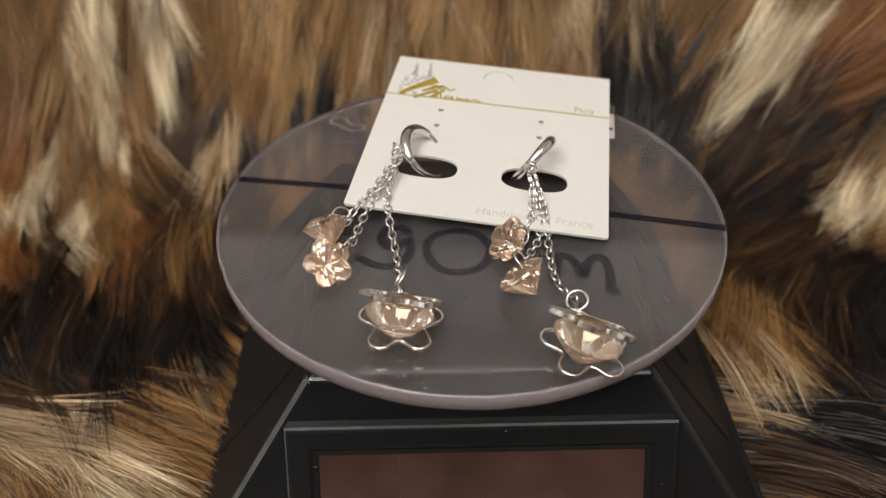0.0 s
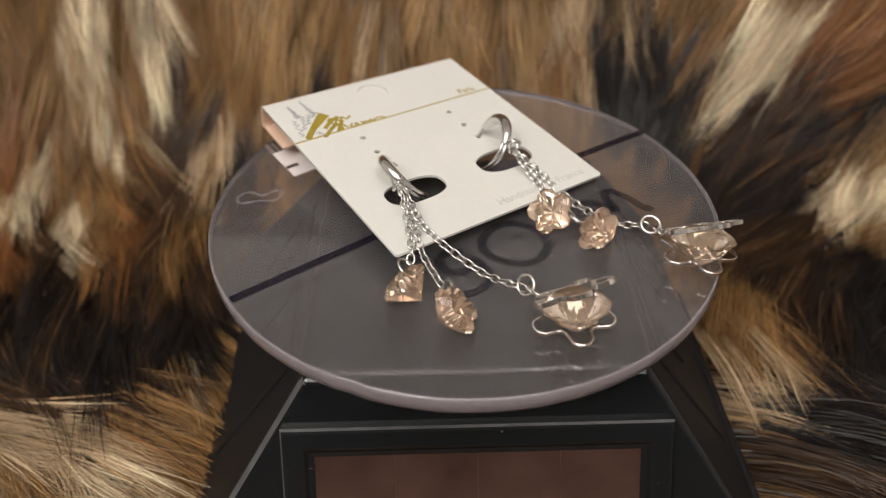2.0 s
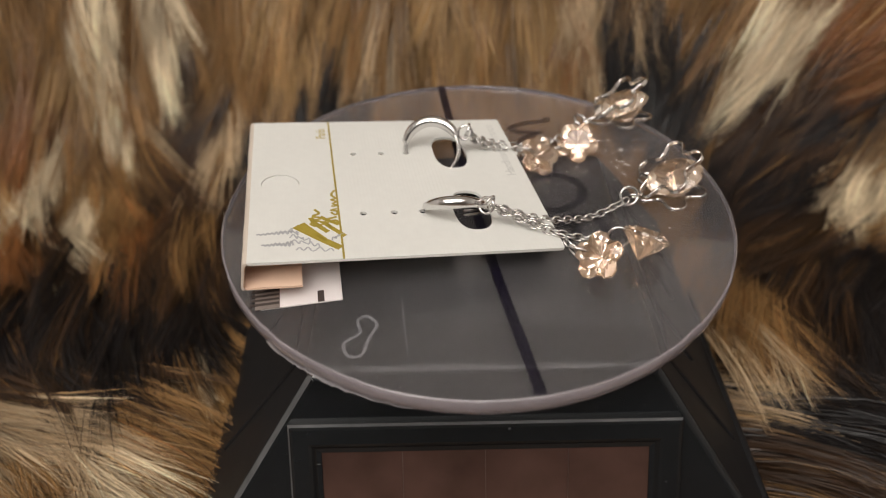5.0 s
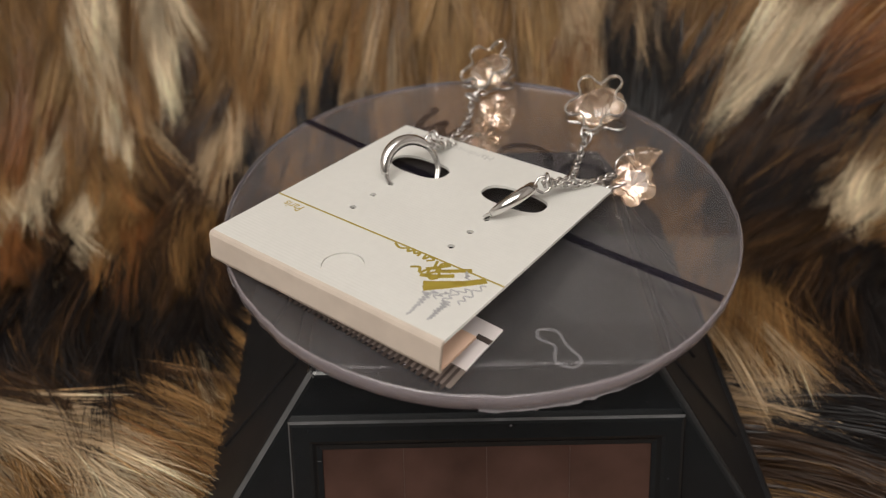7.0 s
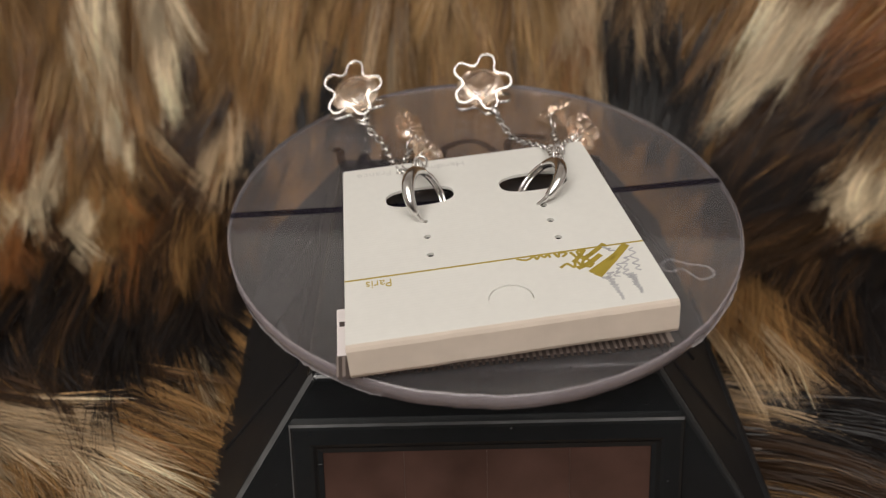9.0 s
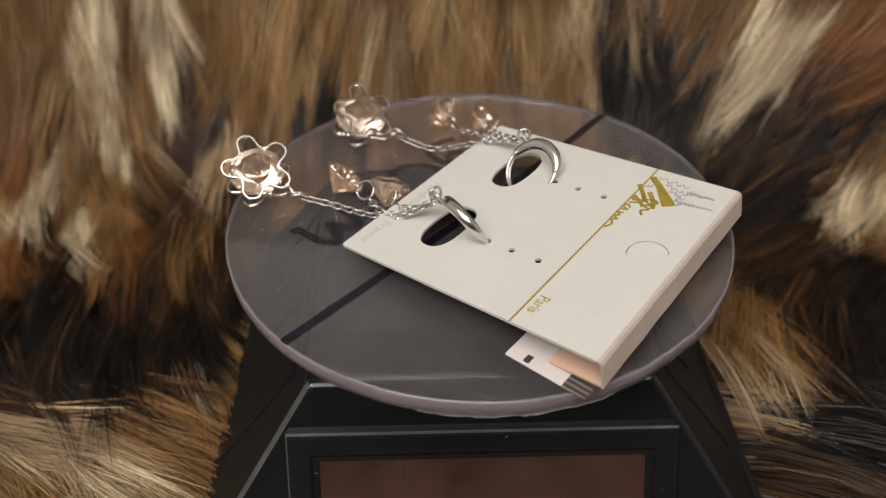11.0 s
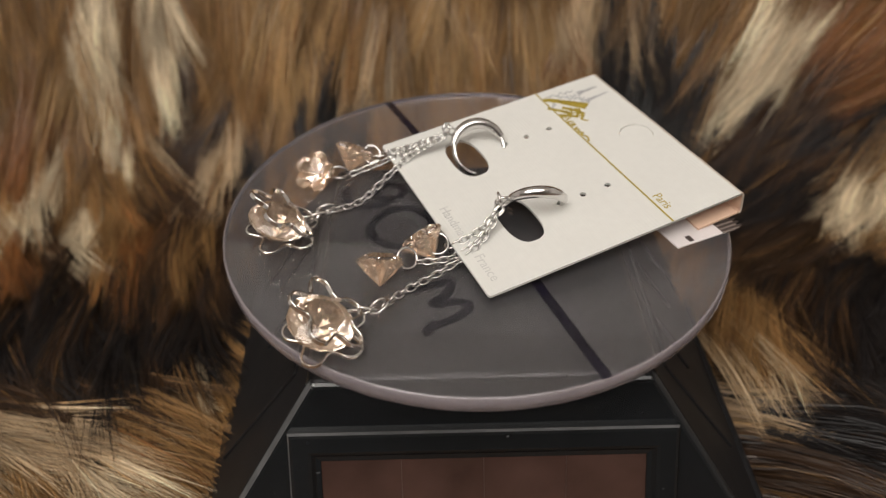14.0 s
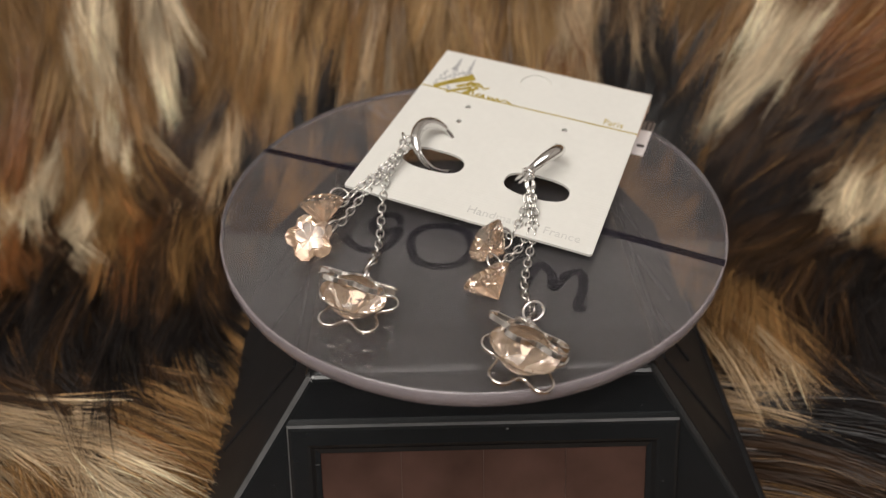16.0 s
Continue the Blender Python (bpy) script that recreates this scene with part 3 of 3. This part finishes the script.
def chain(parent, points, seed):
    """Cable chain through points: every second link stands on edge."""
    rng = random.Random(seed)
    path = spline([Vector(p) * MM for p in points], 30)
    pitch, want, gone, places = 0.00130, 0.0, 0.0, []
    for a, b in zip(path, path[1:]):
        d = (b - a).length
        while want <= gone + d:
            places.append((a.lerp(b, (want - gone) / d), (b - a).normalized()))
            want += pitch
        gone += d
    holder = None
    for k, (p, d) in enumerate(places):
        up = Vector((0, 0, 1)) - d * d.z
        if up.length < 0.1:
            up = Vector((1, 0, 0)) - d * d.x
        m = frame_of(p, d, up.cross(d)) @ pose(0, 0, 0, (74 if k % 2 else -14) + rng.uniform(-8, 8))
        ob = new("chain" if holder is None else "link", LINK_MESH)
        ob.parent = parent if holder is None else holder
        ob.matrix_basis = m if holder is None else holder.matrix_basis.inverted() @ m
        if holder is None:
            holder = ob
            ob["label"] = "fine silver cable chain"


def circle_through(p, q, r):
    """Centre, axes, radius and the angles of q and r on the circle through three points; p lies at angle 0."""
    a, b = q - p, r - p
    n = a.cross(b)
    c = p + (n.cross(a) * b.length_squared + b.cross(n) * a.length_squared) / (2 * n.length_squared)
    ex = (p - c).normalized()
    ey = n.normalized().cross(ex)
    turn = lambda w: math.atan2((w - c).dot(ey), (w - c).dot(ex)) % (2 * math.pi)
    return c, ex, ey, (p - c).length, turn(q), turn(r)


def petal_loop(n, inner, outer, steps=8):
    """Outline of a flower with round petals."""
    pts = []
    for k in range(n * steps):
        a = 2 * math.pi * k / (n * steps)
        r = outer * petal_radius(a + 0.0001, n, inner)
        pts.append((r * math.cos(a), r * math.sin(a), 0))
    return pts


def earring(spec, label):
    ear = thing("earring", (0, 0, 0), label, "earring", "pair of earrings")
    # hoop
    post, far, end = (Vector(p) * MM for p in spec["hoop"])
    centre, ex, ey, R, a1, a2 = circle_through(post, far, end)

    def arc(lo, hi, n=30, r=R):
        return [centre + (ex * math.cos(a) + ey * math.sin(a)) * r for a in np.linspace(a2 * lo, a2 * hi, n)]

    bm = bmesh.new()
    sweep(bm, arc(0.07, 0.68, 44), lambda s: 0.00062 + 0.00046 * math.sin(math.pi * s) ** 0.7, 12)
    part("hoop", bm, STEEL, ear, "polished silver half-hoop", smooth=True)
    bm = bmesh.new()
    sweep(bm, arc(-0.04, 0.10, 12, R - 0.0001), 0.00042, 8)
    part("ear_wire", bm, STEEL, ear, smooth=True)
    for off in (-0.0004, 0.0004):
        bm = bmesh.new()
        side = ex.cross(ey) * off
        sweep(bm, [p + side for p in arc(0.66, 1.04, 20, R - 0.0001)], 0.00033, 8)
        part("hinged_clasp", bm, STEEL, ear, smooth=True)
    # jump ring that gathers the chains
    j = Vector(spec["gather"]) * MM
    bm = bmesh.new()
    ring_mesh(bm, 0.0011, 0.00026, tilted(j, spec["gather_n"]))
    part("jump_ring", bm, STEEL, ear, smooth=True)
    bm = bmesh.new()
    ring_mesh(bm, 0.0013, 0.00024, tilted(j + Vector((0.0002, 0.0005, -0.0006)), Vector(spec["gather_n"]).cross(Vector((0.3, -0.4, 1)))))
    part("jump_ring", bm, STEEL, ear, smooth=True)
    for k, pts in enumerate(spec["chains"]):
        chain(ear, pts, k + 3)
    # two flower-cut pendants
    for centre, normal, rim, spin in spec["gems"]:
        c, rr = Vector(centre) * MM, Vector(rim) * MM
        m = tilted(c, normal, rr - c) @ pose(0, 0, 0, 0, 0, spin)
        bm = flower_gem(bmesh.new(), 0.0042, 0.0056)
        bm.transform(m)
        gem = part("crystal_drop", bm, CRYSTAL, ear, "champagne flower-cut crystal drop")
        gem.data.materials.append(PAVILION)
        bm = bmesh.new()
        d = (rr - c).normalized()
        ring_mesh(bm, 0.00175, 0.00022, tilted(rr - d * 0.0002, d.cross(Vector(normal)).normalized() + Vector((0.2, 0, 0.3)), d), n=26)
        part("drop_ring", bm, STEEL, gem, smooth=True)
    # caged flower
    hinge, out, gem_c, gem_n = spec["flower"]
    h = Vector(hinge) * MM
    out = Vector(out).normalized()
    bm = bmesh.new()
    ring_mesh(bm, 0.0016, 0.00028, tilted(h - out * 0.0005 + Vector((0, 0, 0.0002)), spec["ring_n"]), n=28)
    part("flower_ring", bm, STEEL, ear, smooth=True)
    side = Vector((0, 0, 1)).cross(out)
    g = Vector(gem_c) * MM
    face = Vector(spec["up_n"]).normalized()
    for which, centre, normal, tall in (("upper", g + face * 0.0022, face, 0.0008), ("lower", g - out * 0.0006 - Vector((0, 0, 0.0025)), Vector(spec["low_n"]), 0.0006)):
        m = tilted(centre, normal, out)
        bm = bmesh.new()
        sweep(bm, petal_loop(5, 0.73, 0.0064, 14), 0, closed=True, flat=(0.00034, tall))
        bm.transform(m @ pose(0, 0, 0, 0, 0, 36))
        cage = part("flower_wire", bm, WIRE, ear, "flat silver wire bent into a five-petal flower", smooth=False)
        bm = bmesh.new()
        sweep(bm, [h + side * (0.0004 if which == "upper" else -0.0004), h.lerp(m @ Vector((-0.0060, 0, 0)), 0.6), m @ Vector((-0.0060, 0, 0))], 0.00028, 7)
        part("flower_stem", bm, WIRE, cage, smooth=True)
    bm = round_gem(bmesh.new(), 0.0051, 0.0020, 0.0043)
    bm.transform(tilted(g, gem_n))
    gem = part("round_crystal", bm, CRYSTAL, ear, "round faceted champagne crystal in a wire cage")
    gem.data.materials.append(PAVILION)
    return ear


LEFT = dict(
    hoop=((-7.6, 11.86, 5.9), (-12.45, 6.53, 9.38), (-6.75, 3.9, 2.56)), gather=(-13.8, 2.7, 9.4), gather_n=(0.8, 0.5, 0.2),
    chains=[[(-13.9, 1.6, 8.0), (-17.2, -4.0, 5.6), (-19.4, -7.2, 4.4), (-21.6, -9.2, 2.6)],
            [(-13.7, 1.4, 7.8), (-16.4, -4.6, 5.3), (-18.5, -9.0, 3.4), (-20.2, -15.6, 1.8)],
            [(-13.4, 1.4, 8.0), (-14.9, -4.6, 5.4), (-14.2, -9.8, 3.2), (-12.4, -17.0, 0.9), (-11.2, -23.9, 1.9)]],
    gems=[((-24.9, -11.6, 3.5), (-0.30, 0.62, 0.72), (-22.2, -9.4, 3.3), 0), ((-22.7, -21.6, 3.4), (0.42, -0.50, 0.76), (-20.8, -17.2, 2.6), 0)],
    flower=((-11.1, -25.0, 2.6), (0.05, -1, 0), (-10.3, -33.6, 4.3), (0.16, 0.34, 0.93)), up_n=(0.14, 0.62, 0.77), ring_n=(-0.85, 0.1, 0.5), low_n=(0.04, 0.05, 1))
RIGHT = dict(
    hoop=((12.6, 9.96, 4.8), (13.16, 4.38, 9.77), (7.04, 2.63, 2.61)), gather=(9.9, -1.6, 8.6), gather_n=(0.4, 0.9, 0.2),
    chains=[[(10.2, -2.0, 6.8), (10.3, -5.2, 4.4), (9.7, -9.6, 2.6), (8.6, -11.6, 2.0)],
            [(10.4, -2.0, 6.8), (11.6, -6.6, 3.4), (11.2, -12.2, 1.5), (8.8, -17.4, 1.2)],
            [(10.6, -2.0, 6.8), (12.6, -8.0, 2.9), (12.8, -14.8, 1.0), (13.6, -22.4, 0.8), (15.9, -27.5, 1.9)]],
    gems=[((5.5, -14.6, 3.2), (-0.72, -0.20, 0.66), (8.2, -12.6, 2.6), 0), ((7.4, -23.2, 3.3), (-0.62, 0.40, 0.68), (8.0, -18.4, 2.0), 0)],
    flower=((16.0, -28.6, 2.2), (0.10, -1, 0), (16.3, -37.6, 4.3), (0.28, 0.30, 0.91)), up_n=(0.30, 0.54, 0.78), ring_n=(-0.3, -0.35, 0.85), low_n=(0.12, 0.02, 1))
left_ear = earring(LEFT, "silver hoop earring with champagne crystals, draped over the card's edge")
right_ear = earring(RIGHT, "silver hoop earring with champagne crystals, chains lying on the disc")

# ---- fur throw ----
BEND, BEND_R, BEND_A = 0.045, 0.045, radians(68)


def fur_surface(u, v):
    """Points, tangents along v and normals of the draped hide: flat on the table, then swept up behind."""
    a = np.clip((v - BEND) / BEND_R, 0, BEND_A)
    e = np.maximum(0, v - BEND - BEND_R * BEND_A)
    y = np.where(v < BEND, v, BEND + BEND_R * np.sin(a) + e * math.cos(BEND_A))
    z = TABLE_Z + np.where(v < BEND, 0, BEND_R * (1 - np.cos(a)) + e * math.sin(BEND_A))
    tang = np.stack([0 * a, np.cos(a), np.sin(a)], -1)
    norm = np.stack([0 * a, -np.sin(a), np.cos(a)], -1)
    return np.stack([u, y, z], -1), tang, norm


PIGMENT = {"black": (0.012, 0.010, 0.010), "dark_brown": (0.050, 0.026, 0.013), "golden_brown": (0.25, 0.137, 0.052),
           "rust": (0.22, 0.085, 0.026), "honey": (0.41, 0.25, 0.108),
           "tan": (0.46, 0.33, 0.20), "cream": (0.72, 0.58, 0.39)}
SHADES = list(PIGMENT)
PATCH, FLOW = [], []


def patches(shade, text):
    """Patches of one shade on the hide: u, v and half sizes in millimetres."""
    for row in text.split(";"):
        PATCH.append((SHADES.index(shade), *(float(w) * MM for w in row.split())))


def flow(text):
    """Lie of the hair: u, v in millimetres and a heading in degrees."""
    for row in text.split(";"):
        u, v, a = (float(w) for w in row.split())
        FLOW.append((u * MM, v * MM, math.cos(radians(a)), math.sin(radians(a))))


patches("honey", "-45 109 8 14; -119 95 7 11; -58 106 8 15; -64 116 10 6; -7 114 9 9; 19 112 6 9")
patches("cream", "-110 105 4 17; -92 105 4 15; 82 110 6 9; 73 94 6 9; 90 119 6 4; 109 70 8 8; 99 57 6 7; -125 51 5 17; -110 36 4 14; -106 78 4 8; -61 -3 8 6; -65 -32 7 4")
patches("golden_brown", "72 8 5 7; 60 116 8 7; -24 112 14 11; -65 -23 7 5; -72 104 8 16; -126 113 10 14; 78 25 8 8; 64 13 7 7; -100 108 3 15; -98 84 10 13; 9 114 5 9; 69 105 6 9; 112 83 6 6; 55 -10 3 4; -113 70 7 15; -97 28 6 9; -73 35 7 12; -78 -16 7 4; -56 -20 5 6; -84 -33 5 4")
patches("golden_brown", "-54 -30 4 4; -59 85 10 9")
patches("tan", "-32 104 10 6; 72 -21 7 4; 69 -10 6 6; -89 -21 8 6; 29 114 5 9; 45 117 8 4; 61 -1 7 5; 65 -29 6 4; -75 73 7 10; -75 -27 8 5")
patches("dark_brown", "54 -24 5 5; 59 -26 6 4; 59 -17 7 4; -90 -11 8 4; -95 2 5 9; 87 44 7 7; -81 86 7 11; 96 99 6 7; 85 81 9 9; 74 42 7 12; 77 6 5 7; 76 -27 4 4; -108 19 7 6; -82 64 7 13; -74 18 6 10; -72 -5 5 8; 83 29 7 9; -65 38 6 12; -113 29 6 9; 78 17 7 8; -82 35 6 12")
patches("rust", "103 114 8 7; 25 105 6 5; 108 101 6 6; -135 78 5 14; -121 34 5 11; -89 42 6 12")
patches("black", "44 103 8 10; 57 99 9 12; 102 90 9 5; 74 73 6 10; 85 63 9 8; 100 36 7 9; 87 10 8 11; 82 -10 6 9; -106 4 5 11; -84 6 7 16; -62 20 6 12; -58 2 4 5; -46 87 10 8; -67 75 7 8; 79 67 8 10; 91 25 8 10")
patches("black", "71 52 6 12; -112 15 6 10; -78 -6 7 10; -70 8 7 11; -84 20 7 10; 82 -0 7 8; 66 86 6 7; -55 13 4 11")
flow("-126 116 -93; -109 116 -106; -90 118 -86; -71 113 -94; -46 116 -98; -22 118 -91; 1 118 -92; 24 120 -81; 45 118 -90; 68 114 -109; 90 119 -119; 106 114 -139; 114 74 -136; 89 67 -131; 105 45 -135; 74 39 -128")
flow("78 24 -75; 66 14 -25; 70 28 -90; 86 32 -115; 72 6 -20; 61 2 2; 86 10 -132; 65 -16 -19; 56 -27 -19; -129 63 -56; -135 89 -84; -109 80 -68; -88 70 -71; -90 24 -71; -107 13 -69; -63 2 -49; -98 -9 -22; -90 -24 -21; -67 -19 -25; -59 90 -98; -73 -32 -15")


def fur_throw():
    # hide
    bm = bmesh.new()
    us, vs = np.linspace(-0.24, 0.24, 25), np.linspace(-0.10, 0.26, 40)
    grid = []
    for v in vs:
        p, _, nrm = fur_surface(us, np.full_like(us, v))
        grid.append([bm.verts.new(q - k * 0.001) for q, k in zip(p, nrm)])
    for a, b in zip(grid, grid[1:]):
        for j in range(len(a) - 1):
            bm.faces.new((a[j], a[j + 1], b[j + 1], b[j]))
    bmesh.ops.solidify(bm, geom=bm.faces[:], thickness=0.002)
    bmesh.ops.recalc_face_normals(bm, faces=bm.faces[:])
    throw = part("fur_throw", bm, HIDE)
    tagged(throw, "long-haired faux fur throw in brown, black and cream", "fur throw", kind="stuff")
    # hair: broad tufts of clumps of strands
    rng = np.random.default_rng(5)
    tufts, clumps, per = 1900, 14000, 20
    cu, cv = rng.uniform(-0.175, 0.155, clumps), rng.uniform(-0.075, 0.185, clumps)
    keep = ~((np.abs(cu) < 0.053) & (np.abs(cv) < 0.049))
    cu, cv = cu[keep], cv[keep]
    n = len(cu)
    tu, tv = rng.uniform(-0.18, 0.16, tufts), rng.uniform(-0.08, 0.19, tufts)
    of = np.empty(n, int)
    for k in range(0, n, 1000):
        of[k:k + 1000] = (((cu[k:k + 1000, None] - tu) * 1.5) ** 2 + ((cv[k:k + 1000, None] - tv) * 0.75) ** 2).argmin(1)
    F, P = np.array(FLOW), np.array(PATCH)
    w = np.exp(-((tu[:, None] - F[:, 0]) ** 2 + (tv[:, None] - F[:, 1]) ** 2) / (2 * 0.014 ** 2)) + 1e-9
    thead = np.arctan2((w * F[:, 3]).sum(1), (w * F[:, 2]).sum(1)) + rng.normal(0, 0.13, tufts)
    tlen, tlift, tbend = rng.uniform(0.026, 0.042, tufts), rng.uniform(0.15, 0.5, tufts), rng.normal(0, 0.22, tufts)
    head = thead[of] + rng.normal(0, 0.06, n)
    length = tlen[of] * rng.uniform(0.8, 1.1, n)
    lift = tlift[of] * rng.uniform(0.85, 1.15, n)
    bend = tbend[of] + rng.normal(0, 0.08, n)
    # pigment, taken where the outer half of the hair lies
    su, sv = cu + np.cos(head) * length * 0.62, cv + np.sin(head) * length * 0.62
    d2 = ((su[:, None] - P[:, 1]) / P[:, 3]) ** 2 + ((sv[:, None] - P[:, 2]) / P[:, 4]) ** 2
    near = np.exp(-0.9 * d2) * np.where(P[:, 0] < 2, 2.4, 1.0) + 1e-7
    near[:, P[:, 0] == SHADES.index("golden_brown")] += 0.002
    pick = (near / near.sum(1, keepdims=True)).cumsum(1)
    luck = (rng.random(tufts)[of] * 0.75 + rng.random(n) * 0.25)[:, None]
    shade = P[np.minimum((pick < luck).sum(1), len(P) - 1), 0].astype(int)
    # strands
    own = np.repeat(np.arange(n), per)
    m = len(own)
    ru, rv = cu[own] + rng.normal(0, 0.0013, m), cv[own] + rng.normal(0, 0.0013, m)
    stray = rng.random(m) < 0.004
    h = head[own] + rng.normal(0, 0.035, m) + stray * rng.normal(0, 0.2, m)
    L = length[own] * rng.uniform(0.75, 1.06, m)
    lf = lift[own] * rng.uniform(0.88, 1.14, m) + stray * 0.08
    segs = 4
    s = np.linspace(0, 1, segs + 1)
    heading = h[:, None] + bend[own][:, None] * s * 1.3
    step = L[:, None] / segs
    du = np.concatenate([np.zeros((m, 1)), np.cumsum(np.cos(heading[:, :-1]) * step, 1)], 1)
    dv = np.concatenate([np.zeros((m, 1)), np.cumsum(np.sin(heading[:, :-1]) * step, 1)], 1)
    pull = 0.75 * s[None, :] ** 1.2 * (~stray)[:, None]
    uu = ru[:, None] + du + (cu[own] - ru)[:, None] * pull
    vv = rv[:, None] + dv + (cv[own] - rv)[:, None] * pull
    base, tg, nm = fur_surface(uu, vv)
    rise = L[:, None] * (lf[:, None] * (s - 0.62 * s ** 2)) + 0.0006
    pts = base + nm * rise[..., None]
    width = 0.000108 * rng.uniform(0.6, 1.4, m)[:, None] * (1 - s ** 1.8 * 0.9)
    along = np.gradient(pts, axis=1)
    across = np.cross(along, nm)
    across /= np.linalg.norm(across, axis=2, keepdims=True) + 1e-9
    roll = rng.uniform(-0.7, 0.7, m)[:, None, None]
    across = across * np.cos(roll) + nm * np.sin(roll)
    va, vb = pts - across * width[..., None], pts + across * width[..., None]
    verts = np.stack([va, vb], 2).reshape(-1, 3)
    q = (np.arange(m)[:, None] * (segs + 1) + np.arange(segs)[None, :]).reshape(-1) * 2
    faces = np.stack([q, q + 1, q + 3, q + 2], -1)
    me = bpy.data.meshes.new("fur_hair")
    me.vertices.add(len(verts))
    me.vertices.foreach_set("co", verts.astype(np.float32).ravel())
    me.loops.add(faces.size)
    me.loops.foreach_set("vertex_index", faces.astype(np.int32).ravel())
    me.polygons.add(len(faces))
    me.polygons.foreach_set("loop_start", np.arange(0, faces.size, 4, dtype=np.int32))
    me.update(calc_edges=True)
    # pigment along each hair; roots darkened further to paint the shade between locks
    cols = np.array([PIGMENT[k] for k in SHADES])
    sh = shade[own].copy()
    odd = rng.random(m) < 0.15
    sh[odd] = np.clip(sh[odd] + rng.integers(-1, 2, odd.sum()), 0, len(SHADES) - 1)
    tip = cols[sh] * (rng.uniform(0.66, 1.34, m) * (rng.uniform(0.7, 1.25, tufts)[of] * rng.uniform(0.7, 1.3, n))[own])[:, None]
    root_shade = cols[np.minimum(sh, 2)] * 0.36 + tip * 0.18
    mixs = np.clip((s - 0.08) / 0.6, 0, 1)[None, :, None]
    col = root_shade[:, None, :] * (1 - mixs) + tip[:, None, :] * mixs
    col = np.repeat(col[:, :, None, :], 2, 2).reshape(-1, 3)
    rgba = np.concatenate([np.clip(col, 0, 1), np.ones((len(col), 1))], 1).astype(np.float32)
    at = me.color_attributes.new("pigment_root_shade", "FLOAT_COLOR", "POINT")
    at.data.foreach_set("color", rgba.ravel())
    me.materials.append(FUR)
    hair = new("fur_hair", me)
    hair.parent = throw
    hair["kind"] = "stuff"
    return throw


fur_throw()


# ---- movement ----
def motions():
    times = [k * 0.5 for k in range(33)]
    # the disc turns in the base's own space
    walk(plate, [(t, BASE_TURN.inverted() @ pose(0, 0, -TABLE_Z, 0, 0, turn_angle(t))) for t in times])
    for ob in (card, tag, left_ear, right_ear):
        walk(ob, [(t, pose(0, 0, 0, 0, 0, turn_angle(t))) for t in times])


motions()
